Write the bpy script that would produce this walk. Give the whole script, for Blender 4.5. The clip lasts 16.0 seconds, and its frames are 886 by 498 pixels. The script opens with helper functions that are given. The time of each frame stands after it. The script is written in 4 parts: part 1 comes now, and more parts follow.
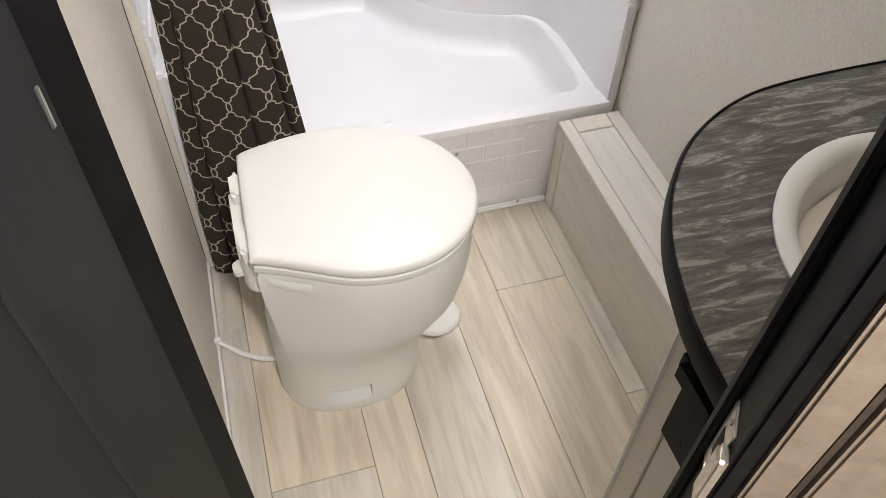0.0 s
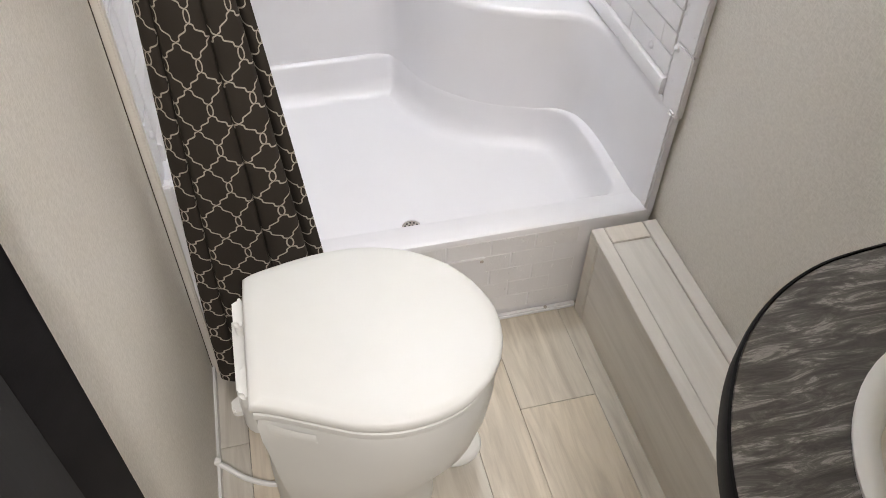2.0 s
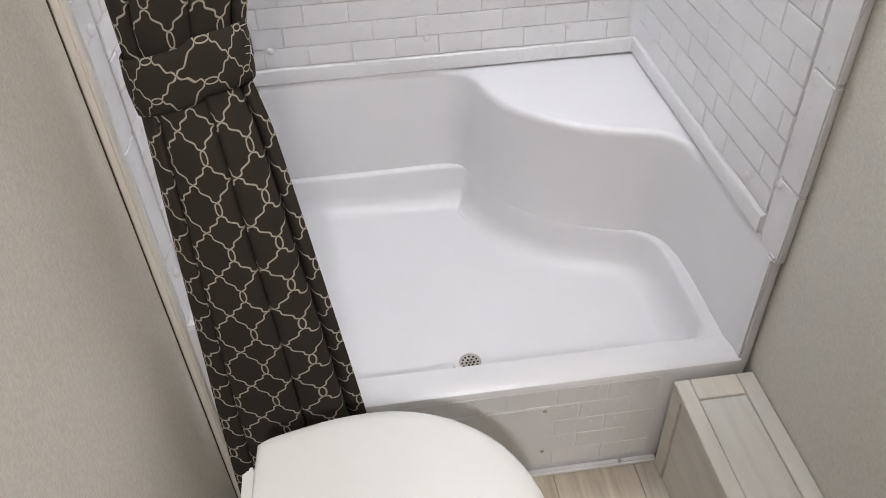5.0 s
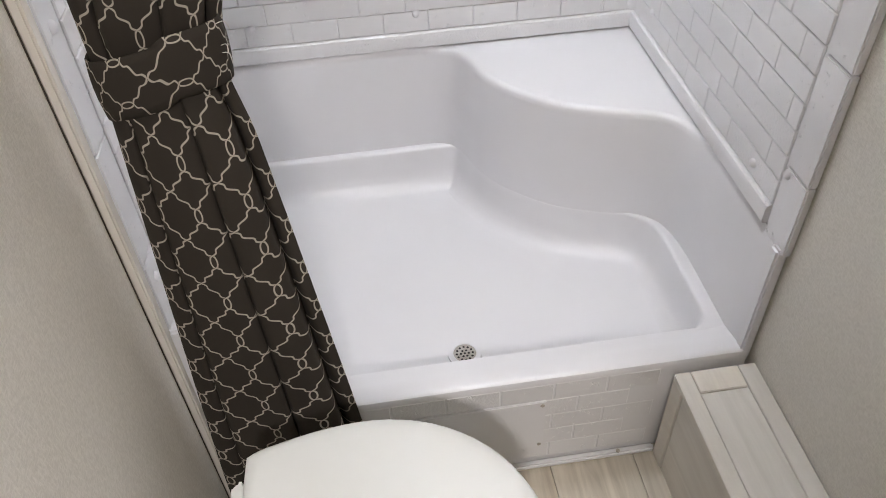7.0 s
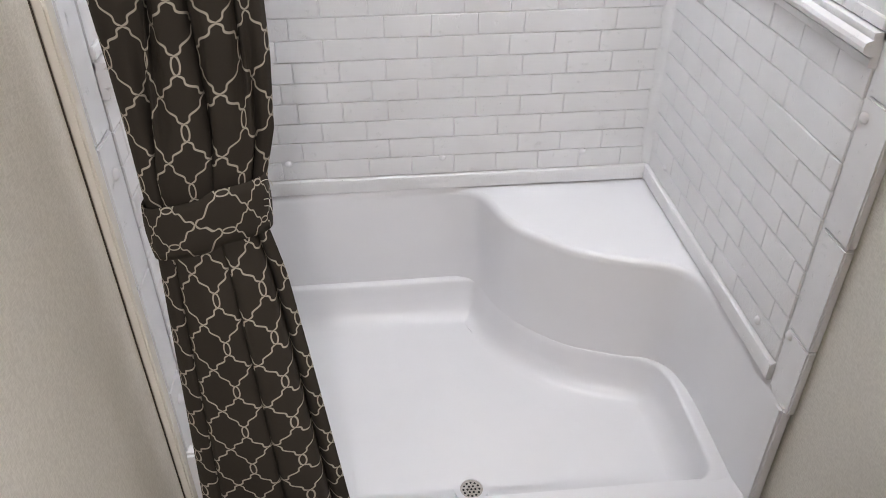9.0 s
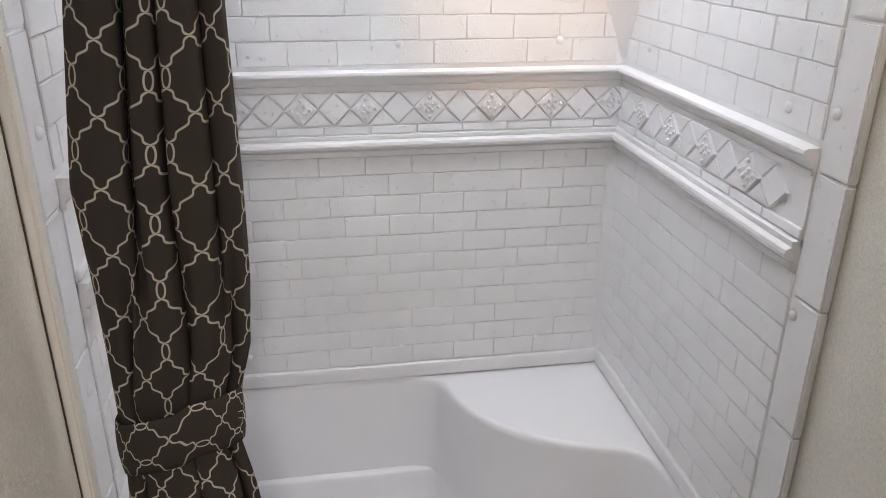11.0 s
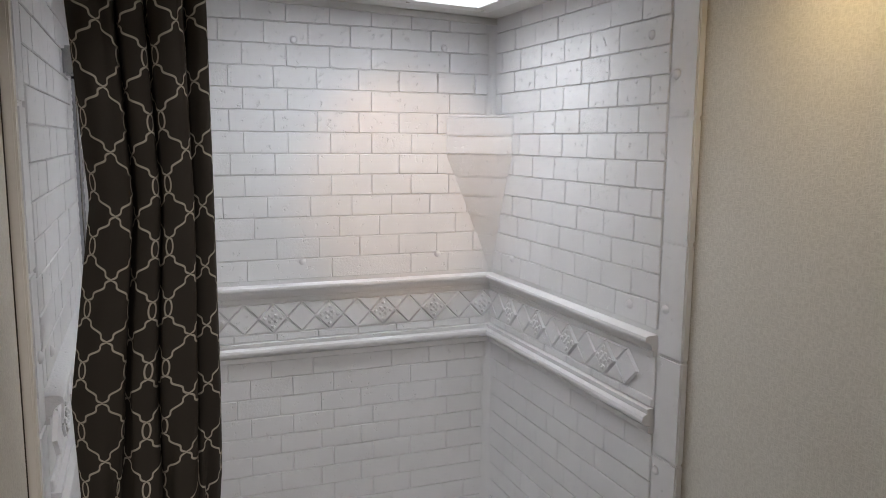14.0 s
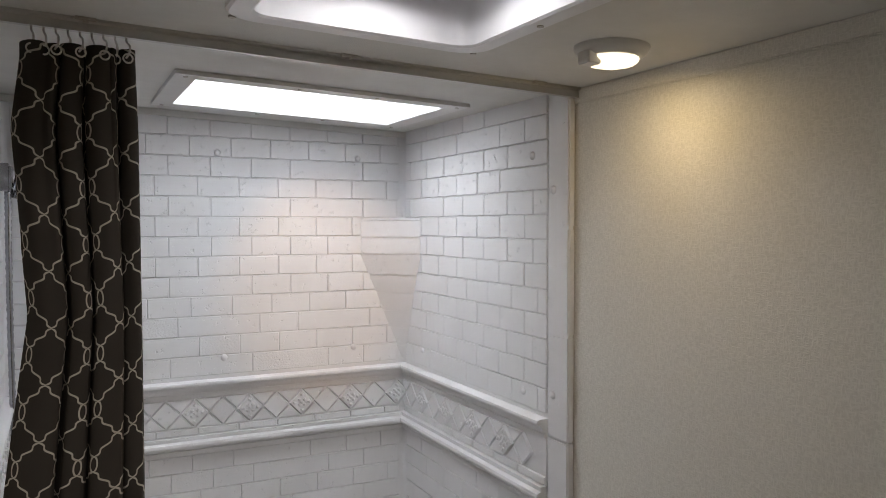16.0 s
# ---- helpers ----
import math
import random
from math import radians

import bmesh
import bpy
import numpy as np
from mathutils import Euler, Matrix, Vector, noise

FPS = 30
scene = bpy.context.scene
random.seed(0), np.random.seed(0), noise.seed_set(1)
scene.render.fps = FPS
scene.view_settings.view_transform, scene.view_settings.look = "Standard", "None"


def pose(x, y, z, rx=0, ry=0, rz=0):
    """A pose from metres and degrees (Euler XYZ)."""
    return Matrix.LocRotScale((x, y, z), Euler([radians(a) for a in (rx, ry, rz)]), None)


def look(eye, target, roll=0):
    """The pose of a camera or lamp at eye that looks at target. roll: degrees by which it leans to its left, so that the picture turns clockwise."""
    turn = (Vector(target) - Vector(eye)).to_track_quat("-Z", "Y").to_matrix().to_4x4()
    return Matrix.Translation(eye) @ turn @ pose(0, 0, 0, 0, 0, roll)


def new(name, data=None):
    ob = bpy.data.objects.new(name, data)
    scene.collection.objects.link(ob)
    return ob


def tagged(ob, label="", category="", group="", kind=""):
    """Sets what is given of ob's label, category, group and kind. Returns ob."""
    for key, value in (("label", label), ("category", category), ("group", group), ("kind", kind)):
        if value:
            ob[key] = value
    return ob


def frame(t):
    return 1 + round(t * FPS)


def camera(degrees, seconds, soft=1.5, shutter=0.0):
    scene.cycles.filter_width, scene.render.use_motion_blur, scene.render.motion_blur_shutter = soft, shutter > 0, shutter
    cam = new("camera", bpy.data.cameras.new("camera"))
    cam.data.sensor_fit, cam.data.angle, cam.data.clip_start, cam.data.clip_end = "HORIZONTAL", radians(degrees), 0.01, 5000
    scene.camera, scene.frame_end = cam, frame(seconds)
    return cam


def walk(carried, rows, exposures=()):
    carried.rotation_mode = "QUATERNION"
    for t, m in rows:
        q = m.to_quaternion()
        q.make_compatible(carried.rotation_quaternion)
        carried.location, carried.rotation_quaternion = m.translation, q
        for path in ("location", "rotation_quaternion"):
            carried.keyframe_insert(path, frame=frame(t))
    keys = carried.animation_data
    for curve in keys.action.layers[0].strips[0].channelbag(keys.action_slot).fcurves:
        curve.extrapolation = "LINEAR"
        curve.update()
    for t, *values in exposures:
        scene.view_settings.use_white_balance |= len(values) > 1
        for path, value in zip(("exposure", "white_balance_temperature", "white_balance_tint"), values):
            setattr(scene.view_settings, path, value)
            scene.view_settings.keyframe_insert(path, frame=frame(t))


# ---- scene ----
cam = camera(60.0, 16.0, soft=0.85)
PATH = [
    (0, (-0.117, 0.072, 1.488), (0.288, 1.318, -0.024), 2.0),
    (0.5, (-0.111, 0.105, 1.495), (0.262, 1.378, -0.002), 1.4),
    (1, (-0.089, 0.163, 1.501), (0.29, 1.451, 0.019), 1.2),
    (1.5, (-0.078, 0.221, 1.504), (0.317, 1.522, 0.037), 2.1),
    (2, (-0.058, 0.265, 1.509), (0.304, 1.603, 0.067), 1.6),
    (2.5, (-0.041, 0.304, 1.507), (0.273, 1.685, 0.095), 2.1),
    (3, (-0.012, 0.324, 1.495), (0.259, 1.765, 0.135), 3.1),
    (3.5, (-0.019, 0.382, 1.502), (0.268, 1.823, 0.145), 2.7),
    (4, (0.01, 0.415, 1.501), (0.265, 1.875, 0.159), 0.8),
    (4.5, (0.033, 0.448, 1.489), (0.218, 1.943, 0.173), -0.2),
    (5, (0.058, 0.475, 1.484), (0.209, 1.982, 0.177), -2.6),
    (5.2, (0.061, 0.484, 1.486), (0.221, 1.985, 0.175), -3.1),
    (7.3, (0.063, 0.562, 1.494), (0.234, 1.992, 0.107), -2.4),
    (7.5, (0.064, 0.555, 1.507), (0.235, 1.997, 0.131), -1.7),
    (8, (0.074, 0.541, 1.533), (0.223, 2.023, 0.198), -1.2),
    (8.5, (0.068, 0.533, 1.55), (0.195, 2.089, 0.3), -1.2),
    (9, (0.065, 0.536, 1.568), (0.211, 2.163, 0.415), -0.3),
    (9.5, (0.066, 0.545, 1.585), (0.25, 2.223, 0.513), 0.6),
    (10, (0.067, 0.536, 1.608), (0.298, 2.269, 0.636), 1.1),
    (10.2, (0.073, 0.53, 1.615), (0.314, 2.286, 0.689), 0.9),
    (12.3, (-0.064, 0.436, 1.687), (0.377, 2.312, 1.153), -0.2),
    (12.5, (-0.073, 0.413, 1.696), (0.386, 2.296, 1.204), -0.4),
    (13, (-0.111, 0.379, 1.705), (0.41, 2.267, 1.3), 0.0),
    (13.5, (-0.125, 0.353, 1.702), (0.482, 2.228, 1.363), 0.7),
    (14, (-0.143, 0.319, 1.713), (0.579, 2.163, 1.433), 0.5),
    (14.5, (-0.14, 0.288, 1.722), (0.666, 2.106, 1.508), 0.5),
    (15, (-0.142, 0.243, 1.732), (0.704, 2.048, 1.576), 0.8),
    (15.5, (-0.154, 0.19, 1.753), (0.724, 1.984, 1.64), 0.5),
    (16, (-0.167, 0.149, 1.761), (0.73, 1.936, 1.698), -0.0),
]
walk(cam, [(t, look(eye, target, roll)) for t, eye, target, roll in PATH],
     exposures=[(0, 1.32, 6850, 14), (2.5, 1.08, 6750, 14), (5, 0.94, 6700, 14), (9, 0.90, 6700, 14), (10, 0.79, 6700, 14), (12.5, 0.23, 6700, 13), (14, -0.02, 6750, 13), (16, -0.06, 6750, 13)])

# world, exposure and lamps
world = bpy.data.worlds.new("sky")
scene.world = world
world.use_nodes = True
wn = world.node_tree.nodes
sky = wn.new("ShaderNodeTexSky")
sky.sky_type, sky.sun_disc, sky.sun_elevation, sky.sun_rotation = "NISHITA", False, radians(40), radians(150)
world.node_tree.links.new(sky.outputs[0], wn["Background"].inputs[0])
wn["Background"].inputs[1].default_value = 0.15


def lamp(name, kind, energy, colour, m, **extra):
    data = bpy.data.lights.new(name, kind)
    data.energy, data.color = energy, colour
    for key, value in extra.items():
        setattr(data, key, value)
    ob = new(name, data)
    ob.matrix_world = m
    return ob


SKY = (0.86, 0.93, 1.0)
WARM = (1.0, 0.77, 0.40)
# the skylight dome and the vent lid emit light themselves, in place of daylight
# the lamp beside the wall, and a fill light added out of view in the hall
lamp("puck_glow", "AREA", 0.45, WARM, look((0.612, 1.10, 1.992), (0.70, 1.16, 1.4)), shape="DISK", size=0.07)
lamp("puck_beam", "SPOT", 11.5, (1.0, 0.58, 0.24), look((0.585, 1.165, 1.985), (0.50, 2.226, 1.60)), spot_size=radians(34), spot_blend=0.75, shadow_soft_size=0.012)
lamp("hall_lamp_glow", "AREA", 12.5, (1.0, 0.98, 0.965), pose(0.02, -0.2, 1.996), shape="DISK", size=0.12)

# ---- materials ----


def material(name, base, rough=0.5, metal=0.0, spec=0.5):
    m = bpy.data.materials.new(name)
    m.use_nodes = True
    b = m.node_tree.nodes["Principled BSDF"]
    b.inputs["Base Color"].default_value = (*base, 1)
    b.inputs["Roughness"].default_value = rough
    b.inputs["Metallic"].default_value = metal
    b.inputs["Specular IOR Level"].default_value = spec
    return m


def add(m, kind, **values):
    n = m.node_tree.nodes.new(kind)
    for key, value in values.items():
        if key in n.inputs:
            n.inputs[key].default_value = value
        else:
            setattr(n, key, value)
    return n


def wire(m, a, b):
    m.node_tree.links.new(a, b)


def coords(m, scale=(1, 1, 1)):
    c = add(m, "ShaderNodeTexCoord")
    p = add(m, "ShaderNodeMapping")
    p.inputs["Scale"].default_value = scale
    wire(m, c.outputs["Object"], p.inputs["Vector"])
    return p.outputs[0]


def ramp(m, fac, stops):
    r = add(m, "ShaderNodeValToRGB")
    els = r.color_ramp.elements
    while len(els) < len(stops):
        els.new(0.5)
    for e, (p, c) in zip(els, stops):
        e.position, e.color = p, (*c, 1)
    wire(m, fac, r.inputs[0])
    return r.outputs[0]


def grained(m, low, high, scale, stretch=(1, 1, 1), detail=5, bump=0.0, fine=0.0, fine_scale=900, distance=0.001):
    """Colour between low and high along noise, with relief at two scales."""
    b = m.node_tree.nodes["Principled BSDF"]
    v = coords(m, stretch)
    n = add(m, "ShaderNodeTexNoise", Scale=scale, Detail=detail, Roughness=0.6)
    wire(m, v, n.inputs["Vector"])
    wire(m, ramp(m, n.outputs["Fac"], [(0.3, low), (0.7, high)]), b.inputs["Base Color"])
    if bump or fine:
        f = add(m, "ShaderNodeTexNoise", Scale=fine_scale, Detail=2)
        wire(m, v, f.inputs["Vector"])
        mix = add(m, "ShaderNodeMath", operation="MULTIPLY_ADD")
        wire(m, f.outputs["Fac"], mix.inputs[0])
        mix.inputs[1].default_value = fine
        sc = add(m, "ShaderNodeMath", operation="MULTIPLY")
        wire(m, n.outputs["Fac"], sc.inputs[0])
        sc.inputs[1].default_value = bump
        wire(m, sc.outputs[0], mix.inputs[2])
        bp = add(m, "ShaderNodeBump", Strength=1.0, Distance=distance)
        wire(m, mix.outputs[0], bp.inputs["Height"])
        wire(m, bp.outputs[0], b.inputs["Normal"])
    return m


def wallpaper_material():
    """Beige vinyl wallpaper with a woven relief."""
    m = material("woven_wallpaper", (0.6, 0.55, 0.47), 0.55, spec=0.3)
    b = m.node_tree.nodes["Principled BSDF"]
    v = coords(m)
    a = add(m, "ShaderNodeTexNoise", Scale=380.0, Detail=2.0)
    c = add(m, "ShaderNodeTexNoise", Scale=380.0, Detail=2.0)
    for node, s in ((a, (1, 1, 0.3)), (c, (0.3, 0.3, 1.1))):
        mp = add(m, "ShaderNodeMapping")
        mp.inputs["Scale"].default_value = s
        wire(m, v, mp.inputs["Vector"])
        wire(m, mp.outputs[0], node.inputs["Vector"])
    mx = add(m, "ShaderNodeMath", operation="MAXIMUM")
    wire(m, a.outputs["Fac"], mx.inputs[0])
    wire(m, c.outputs["Fac"], mx.inputs[1])
    wire(m, ramp(m, mx.outputs[0], [(0.42, (0.68, 0.65, 0.59)), (0.68, (0.79, 0.76, 0.70))]), b.inputs["Base Color"])
    bp = add(m, "ShaderNodeBump", Strength=0.65, Distance=0.0009)
    wire(m, mx.outputs[0], bp.inputs["Height"])
    wire(m, bp.outputs[0], b.inputs["Normal"])
    return m


def brick_material():
    """White moulded plastic brick, pitted more on some bricks than on others."""
    m = material("moulded_white_plastic", (0.8, 0.8, 0.82), 0.33)
    b = m.node_tree.nodes["Principled BSDF"]
    g = add(m, "ShaderNodeNewGeometry")
    info = add(m, "ShaderNodeObjectInfo")
    n = add(m, "ShaderNodeTexNoise", Scale=70.0, Detail=4.0, Roughness=0.65)
    wire(m, g.outputs["Position"], n.inputs["Vector"])
    pits = add(m, "ShaderNodeMapRange")
    pits.inputs["From Min"].default_value, pits.inputs["From Max"].default_value = 0.28, 0.38
    wire(m, n.outputs["Fac"], pits.inputs["Value"])
    much = add(m, "ShaderNodeMapRange")
    much.inputs["From Min"].default_value, much.inputs["From Max"].default_value = 0.78, 1.0
    much.inputs["To Min"].default_value, much.inputs["To Max"].default_value = 0.0, 1.0
    wire(m, info.outputs["Random"], much.inputs["Value"])
    rough = add(m, "ShaderNodeTexNoise", Scale=190.0, Detail=3.0)
    wire(m, g.outputs["Position"], rough.inputs["Vector"])
    k = add(m, "ShaderNodeMath", operation="MULTIPLY")
    wire(m, rough.outputs["Fac"], k.inputs[0])
    wire(m, much.outputs[0], k.inputs[1])
    s = add(m, "ShaderNodeMath", operation="ADD")
    wire(m, pits.outputs[0], s.inputs[0])
    wire(m, k.outputs[0], s.inputs[1])
    chip = add(m, "ShaderNodeTexNoise", Scale=26.0, Detail=5.0, Roughness=0.7, Distortion=0.6)
    wire(m, g.outputs["Position"], chip.inputs["Vector"])
    dent = add(m, "ShaderNodeMapRange")
    dent.inputs["From Min"].default_value, dent.inputs["From Max"].default_value = 0.23, 0.30
    dent.inputs["To Max"].default_value = 1.6
    wire(m, chip.outputs["Fac"], dent.inputs["Value"])
    both = add(m, "ShaderNodeMath", operation="ADD")
    wire(m, s.outputs[0], both.inputs[0])
    wire(m, dent.outputs[0], both.inputs[1])
    bp = add(m, "ShaderNodeBump", Strength=1.0, Distance=0.0014)
    wire(m, both.outputs[0], bp.inputs["Height"])
    wire(m, bp.outputs[0], b.inputs["Normal"])
    big = add(m, "ShaderNodeTexNoise", Scale=6.0, Detail=3.0)
    wire(m, g.outputs["Position"], big.inputs["Vector"])
    wire(m, ramp(m, big.outputs["Fac"], [(0.3, (0.77, 0.77, 0.785)), (0.7, (0.83, 0.83, 0.845))]), b.inputs["Base Color"])
    return m


def curtain_material():
    """Taupe cloth with a pale trellis of curved cells linked by small ovals."""
    m = material("trellis_cloth", (0.06, 0.05, 0.04), 0.75, spec=0.2)
    b = m.node_tree.nodes["Principled BSDF"]
    uv = add(m, "ShaderNodeTexCoord")
    sep = add(m, "ShaderNodeSeparateXYZ")
    wire(m, uv.outputs["UV"], sep.inputs[0])

    def calc(op, p, q=None, r=None):
        n = add(m, "ShaderNodeMath", operation=op)
        for i, value in enumerate((p, q, r)):
            if value is None:
                continue
            if isinstance(value, (int, float)):
                n.inputs[i].default_value = value
            else:
                wire(m, value, n.inputs[i])
        return n.outputs[0]

    W, H = 0.079, 0.081
    u = calc("MULTIPLY", calc("SUBTRACT", calc("FRACT", calc("DIVIDE", sep.outputs[0], W)), 0.5), W)
    x = calc("ABSOLUTE", u)
    rise = calc("DIVIDE", sep.outputs[1], H)

    def half_width(shift):
        """From the small oval links (0) out to the crossings (1), with bracket-shaped notches."""
        p = calc("ABSOLUTE", calc("SUBTRACT", calc("FRACT", calc("ADD", rise, shift)), 0.5))
        q = calc("MULTIPLY_ADD", p, 2.0 / 0.73, -0.27 / 0.73)
        notch = calc("MULTIPLY", calc("SINE", calc("MULTIPLY", q, 4 * math.pi)), 0.0030)
        outside = calc("ADD", calc("MULTIPLY", q, W / 2), calc("MULTIPLY", notch, calc("GREATER_THAN", q, 0.0)))
        oval = calc("MULTIPLY", calc("SQRT", calc("MAXIMUM", calc("MULTIPLY", calc("MULTIPLY", q, -4.0), calc("MULTIPLY_ADD", q, 1.35, 1.0)), 0.0)), 0.0072)
        return calc("MAXIMUM", outside, oval)

    g = half_width(0.0)
    slope = calc("DIVIDE", calc("SUBTRACT", half_width(0.008), half_width(-0.008)), 0.016 * H)
    slope = calc("MINIMUM", calc("ABSOLUTE", slope), 4.0)
    d = calc("DIVIDE", calc("ABSOLUTE", calc("SUBTRACT", x, g)), calc("SQRT", calc("MULTIPLY_ADD", slope, slope, 1.0)))
    line = add(m, "ShaderNodeMapRange")
    line.inputs["From Min"].default_value, line.inputs["From Max"].default_value = 0.0011, 0.0018
    line.inputs["To Min"].default_value, line.inputs["To Max"].default_value = 1.0, 0.0
    wire(m, d, line.inputs["Value"])
    mix = add(m, "ShaderNodeMix", data_type="RGBA")
    mix.inputs[6].default_value, mix.inputs[7].default_value = (0.038, 0.032, 0.026, 1), (0.44, 0.40, 0.34, 1)
    wire(m, line.outputs[0], mix.inputs[0])
    wire(m, mix.outputs[2], b.inputs["Base Color"])
    weave = add(m, "ShaderNodeTexNoise", Scale=1400.0, Detail=2.0)
    wire(m, uv.outputs["UV"], weave.inputs["Vector"])
    bp = add(m, "ShaderNodeBump", Strength=0.3, Distance=0.0006)
    wire(m, weave.outputs["Fac"], bp.inputs["Height"])
    wire(m, bp.outputs[0], b.inputs["Normal"])
    return m


def wood_material(name, dark, light, streak, rough=0.42, vary=1.0):
    """Printed wood with grain along y and a tone of its own for each piece."""
    m = material(name, light, rough, spec=0.4)
    b = m.node_tree.nodes["Principled BSDF"]
    g = add(m, "ShaderNodeNewGeometry")
    info = add(m, "ShaderNodeObjectInfo")
    shift = add(m, "ShaderNodeVectorMath", operation="ADD")
    sc = add(m, "ShaderNodeMath", operation="MULTIPLY")
    wire(m, info.outputs["Random"], sc.inputs[0])
    sc.inputs[1].default_value = 40.0
    wire(m, g.outputs["Position"], shift.inputs[0])
    wire(m, sc.outputs[0], shift.inputs[1])
    mp = add(m, "ShaderNodeMapping")
    mp.inputs["Scale"].default_value = (1, 0.09, 1)
    wire(m, shift.outputs[0], mp.inputs["Vector"])
    n = add(m, "ShaderNodeTexNoise", Scale=34.0, Detail=7.0, Roughness=0.62, Distortion=0.5)
    wire(m, mp.outputs[0], n.inputs["Vector"])
    base = ramp(m, n.outputs["Fac"], [(0.28, dark), (0.55, light), (0.8, streak)])
    big = add(m, "ShaderNodeTexNoise", Scale=4.0, Detail=2.0)
    wire(m, mp.outputs[0], big.inputs["Vector"])
    tone = add(m, "ShaderNodeMath", operation="ADD")
    wire(m, big.outputs["Fac"], tone.inputs[0])
    own = add(m, "ShaderNodeMath", operation="MULTIPLY_ADD")
    wire(m, info.outputs["Random"], own.inputs[0])
    own.inputs[1].default_value, own.inputs[2].default_value = vary, 0.5 - vary / 2
    wire(m, own.outputs[0], tone.inputs[1])
    hue = add(m, "ShaderNodeMix", data_type="RGBA", blend_type="MULTIPLY")
    hue.inputs[0].default_value = 1.0
    wire(m, base, hue.inputs[6])
    wire(m, ramp(m, calc_half(m, tone.outputs[0]), [(0.2, (1.0, 0.93, 0.82)), (0.5, (0.93, 0.93, 0.91)), (0.8, (0.82, 0.83, 0.83))]), hue.inputs[7])
    wire(m, hue.outputs[2], b.inputs["Base Color"])
    bp = add(m, "ShaderNodeBump", Strength=0.25, Distance=0.0006)
    wire(m, n.outputs["Fac"], bp.inputs["Height"])
    wire(m, bp.outputs[0], b.inputs["Normal"])
    return m


def calc_half(m, socket):
    n = add(m, "ShaderNodeMath", operation="MULTIPLY")
    n.inputs[1].default_value = 0.5
    wire(m, socket, n.inputs[0])
    return n.outputs[0]


def marble_material():
    m = material("dark_marble_laminate", (0.03, 0.03, 0.03), 0.38, spec=0.4)
    b = m.node_tree.nodes["Principled BSDF"]
    v = coords(m)
    mp = add(m, "ShaderNodeMapping")
    mp.inputs["Rotation"].default_value = (0, 0, radians(16))
    mp.inputs["Scale"].default_value = (0.75, 4.0, 1)
    wire(m, v, mp.inputs["Vector"])
    n = add(m, "ShaderNodeTexNoise", Scale=17.0, Detail=12.0, Roughness=0.72, Distortion=0.7)
    wire(m, mp.outputs[0], n.inputs["Vector"])
    wire(m, ramp(m, n.outputs["Fac"], [(0.32, (0.045, 0.043, 0.042)), (0.46, (0.085, 0.081, 0.078)), (0.54, (0.14, 0.134, 0.128)), (0.60, (0.34, 0.325, 0.31)), (0.70, (0.11, 0.107, 0.104))]), b.inputs["Base Color"])
    return m


WALLPAPER = wallpaper_material()
BRICK = brick_material()
PLASTIC = grained(material("white_shower_plastic", (0.8, 0.8, 0.82), 0.28), (0.785, 0.785, 0.81), (0.815, 0.815, 0.835), 3.0, bump=0.0, fine=0.25, fine_scale=60, distance=0.0004)
PORCELAIN = grained(material("white_toilet_plastic", (0.8, 0.8, 0.78), 0.36), (0.725, 0.735, 0.71), (0.755, 0.765, 0.74), 5.0, fine=0.2, fine_scale=90, distance=0.0003)
CEILING = grained(material("off_white_ceiling_panel", (0.7, 0.69, 0.66), 0.6), (0.66, 0.65, 0.625), (0.72, 0.71, 0.685), 14.0, bump=0.3, fine=0.7, fine_scale=380, distance=0.0008)
CLOTH = curtain_material()
OAK = wood_material("pale_oak_plank", (0.46, 0.42, 0.36), (0.66, 0.62, 0.55), (0.75, 0.72, 0.66))
WASHED = wood_material("whitewashed_board", (0.66, 0.63, 0.59), (0.76, 0.73, 0.69), (0.80, 0.78, 0.75), 0.5, 0.2)
MARBLE = marble_material()
BLACK = grained(material("black_edge_trim", (0.01, 0.01, 0.011), 0.55, spec=0.12), (0.006, 0.006, 0.007), (0.011, 0.011, 0.012), 20.0, fine=0.3, fine_scale=500, distance=0.0004)
CHARCOAL = grained(material("charcoal_door_laminate", (0.02, 0.02, 0.022), 0.6, spec=0.15), (0.016, 0.0165, 0.018), (0.024, 0.0245, 0.027), 12.0, stretch=(1, 1, 0.1), fine=0.4, fine_scale=300, distance=0.0004)
SILVER = grained(material("brushed_aluminium", (0.6, 0.6, 0.6), 0.35, 1.0), (0.5, 0.49, 0.47), (0.62, 0.61, 0.59), 8.0, stretch=(0.05, 1, 1), fine=0.3, fine_scale=300, distance=0.0003)
CHROME = material("chrome", (0.42, 0.43, 0.45), 0.16, 1.0)
STEEL = grained(material("worn_steel", (0.55, 0.53, 0.5), 0.3, 1.0), (0.42, 0.38, 0.33), (0.62, 0.6, 0.57), 60.0)
TRIM = grained(material("white_trim_plastic", (0.74, 0.735, 0.72), 0.4), (0.71, 0.705, 0.69), (0.76, 0.755, 0.74), 9.0, fine=0.2, fine_scale=120, distance=0.0003)
CREAM = grained(material("cream_board", (0.7, 0.66, 0.6), 0.55), (0.67, 0.63, 0.57), (0.74, 0.70, 0.64), 7.0, fine=0.4, fine_scale=260, distance=0.0005)
TAN = grained(material("tan_speckled_board", (0.27, 0.22, 0.17), 0.6, spec=0.25), (0.24, 0.195, 0.15), (0.31, 0.255, 0.20), 60.0, fine=0.4, fine_scale=300, distance=0.0004)
UMBER = grained(material("dark_brown_bead", (0.06, 0.045, 0.035), 0.5, spec=0.3), (0.05, 0.038, 0.03), (0.085, 0.065, 0.05), 30.0, fine=0.3, fine_scale=300, distance=0.0004)
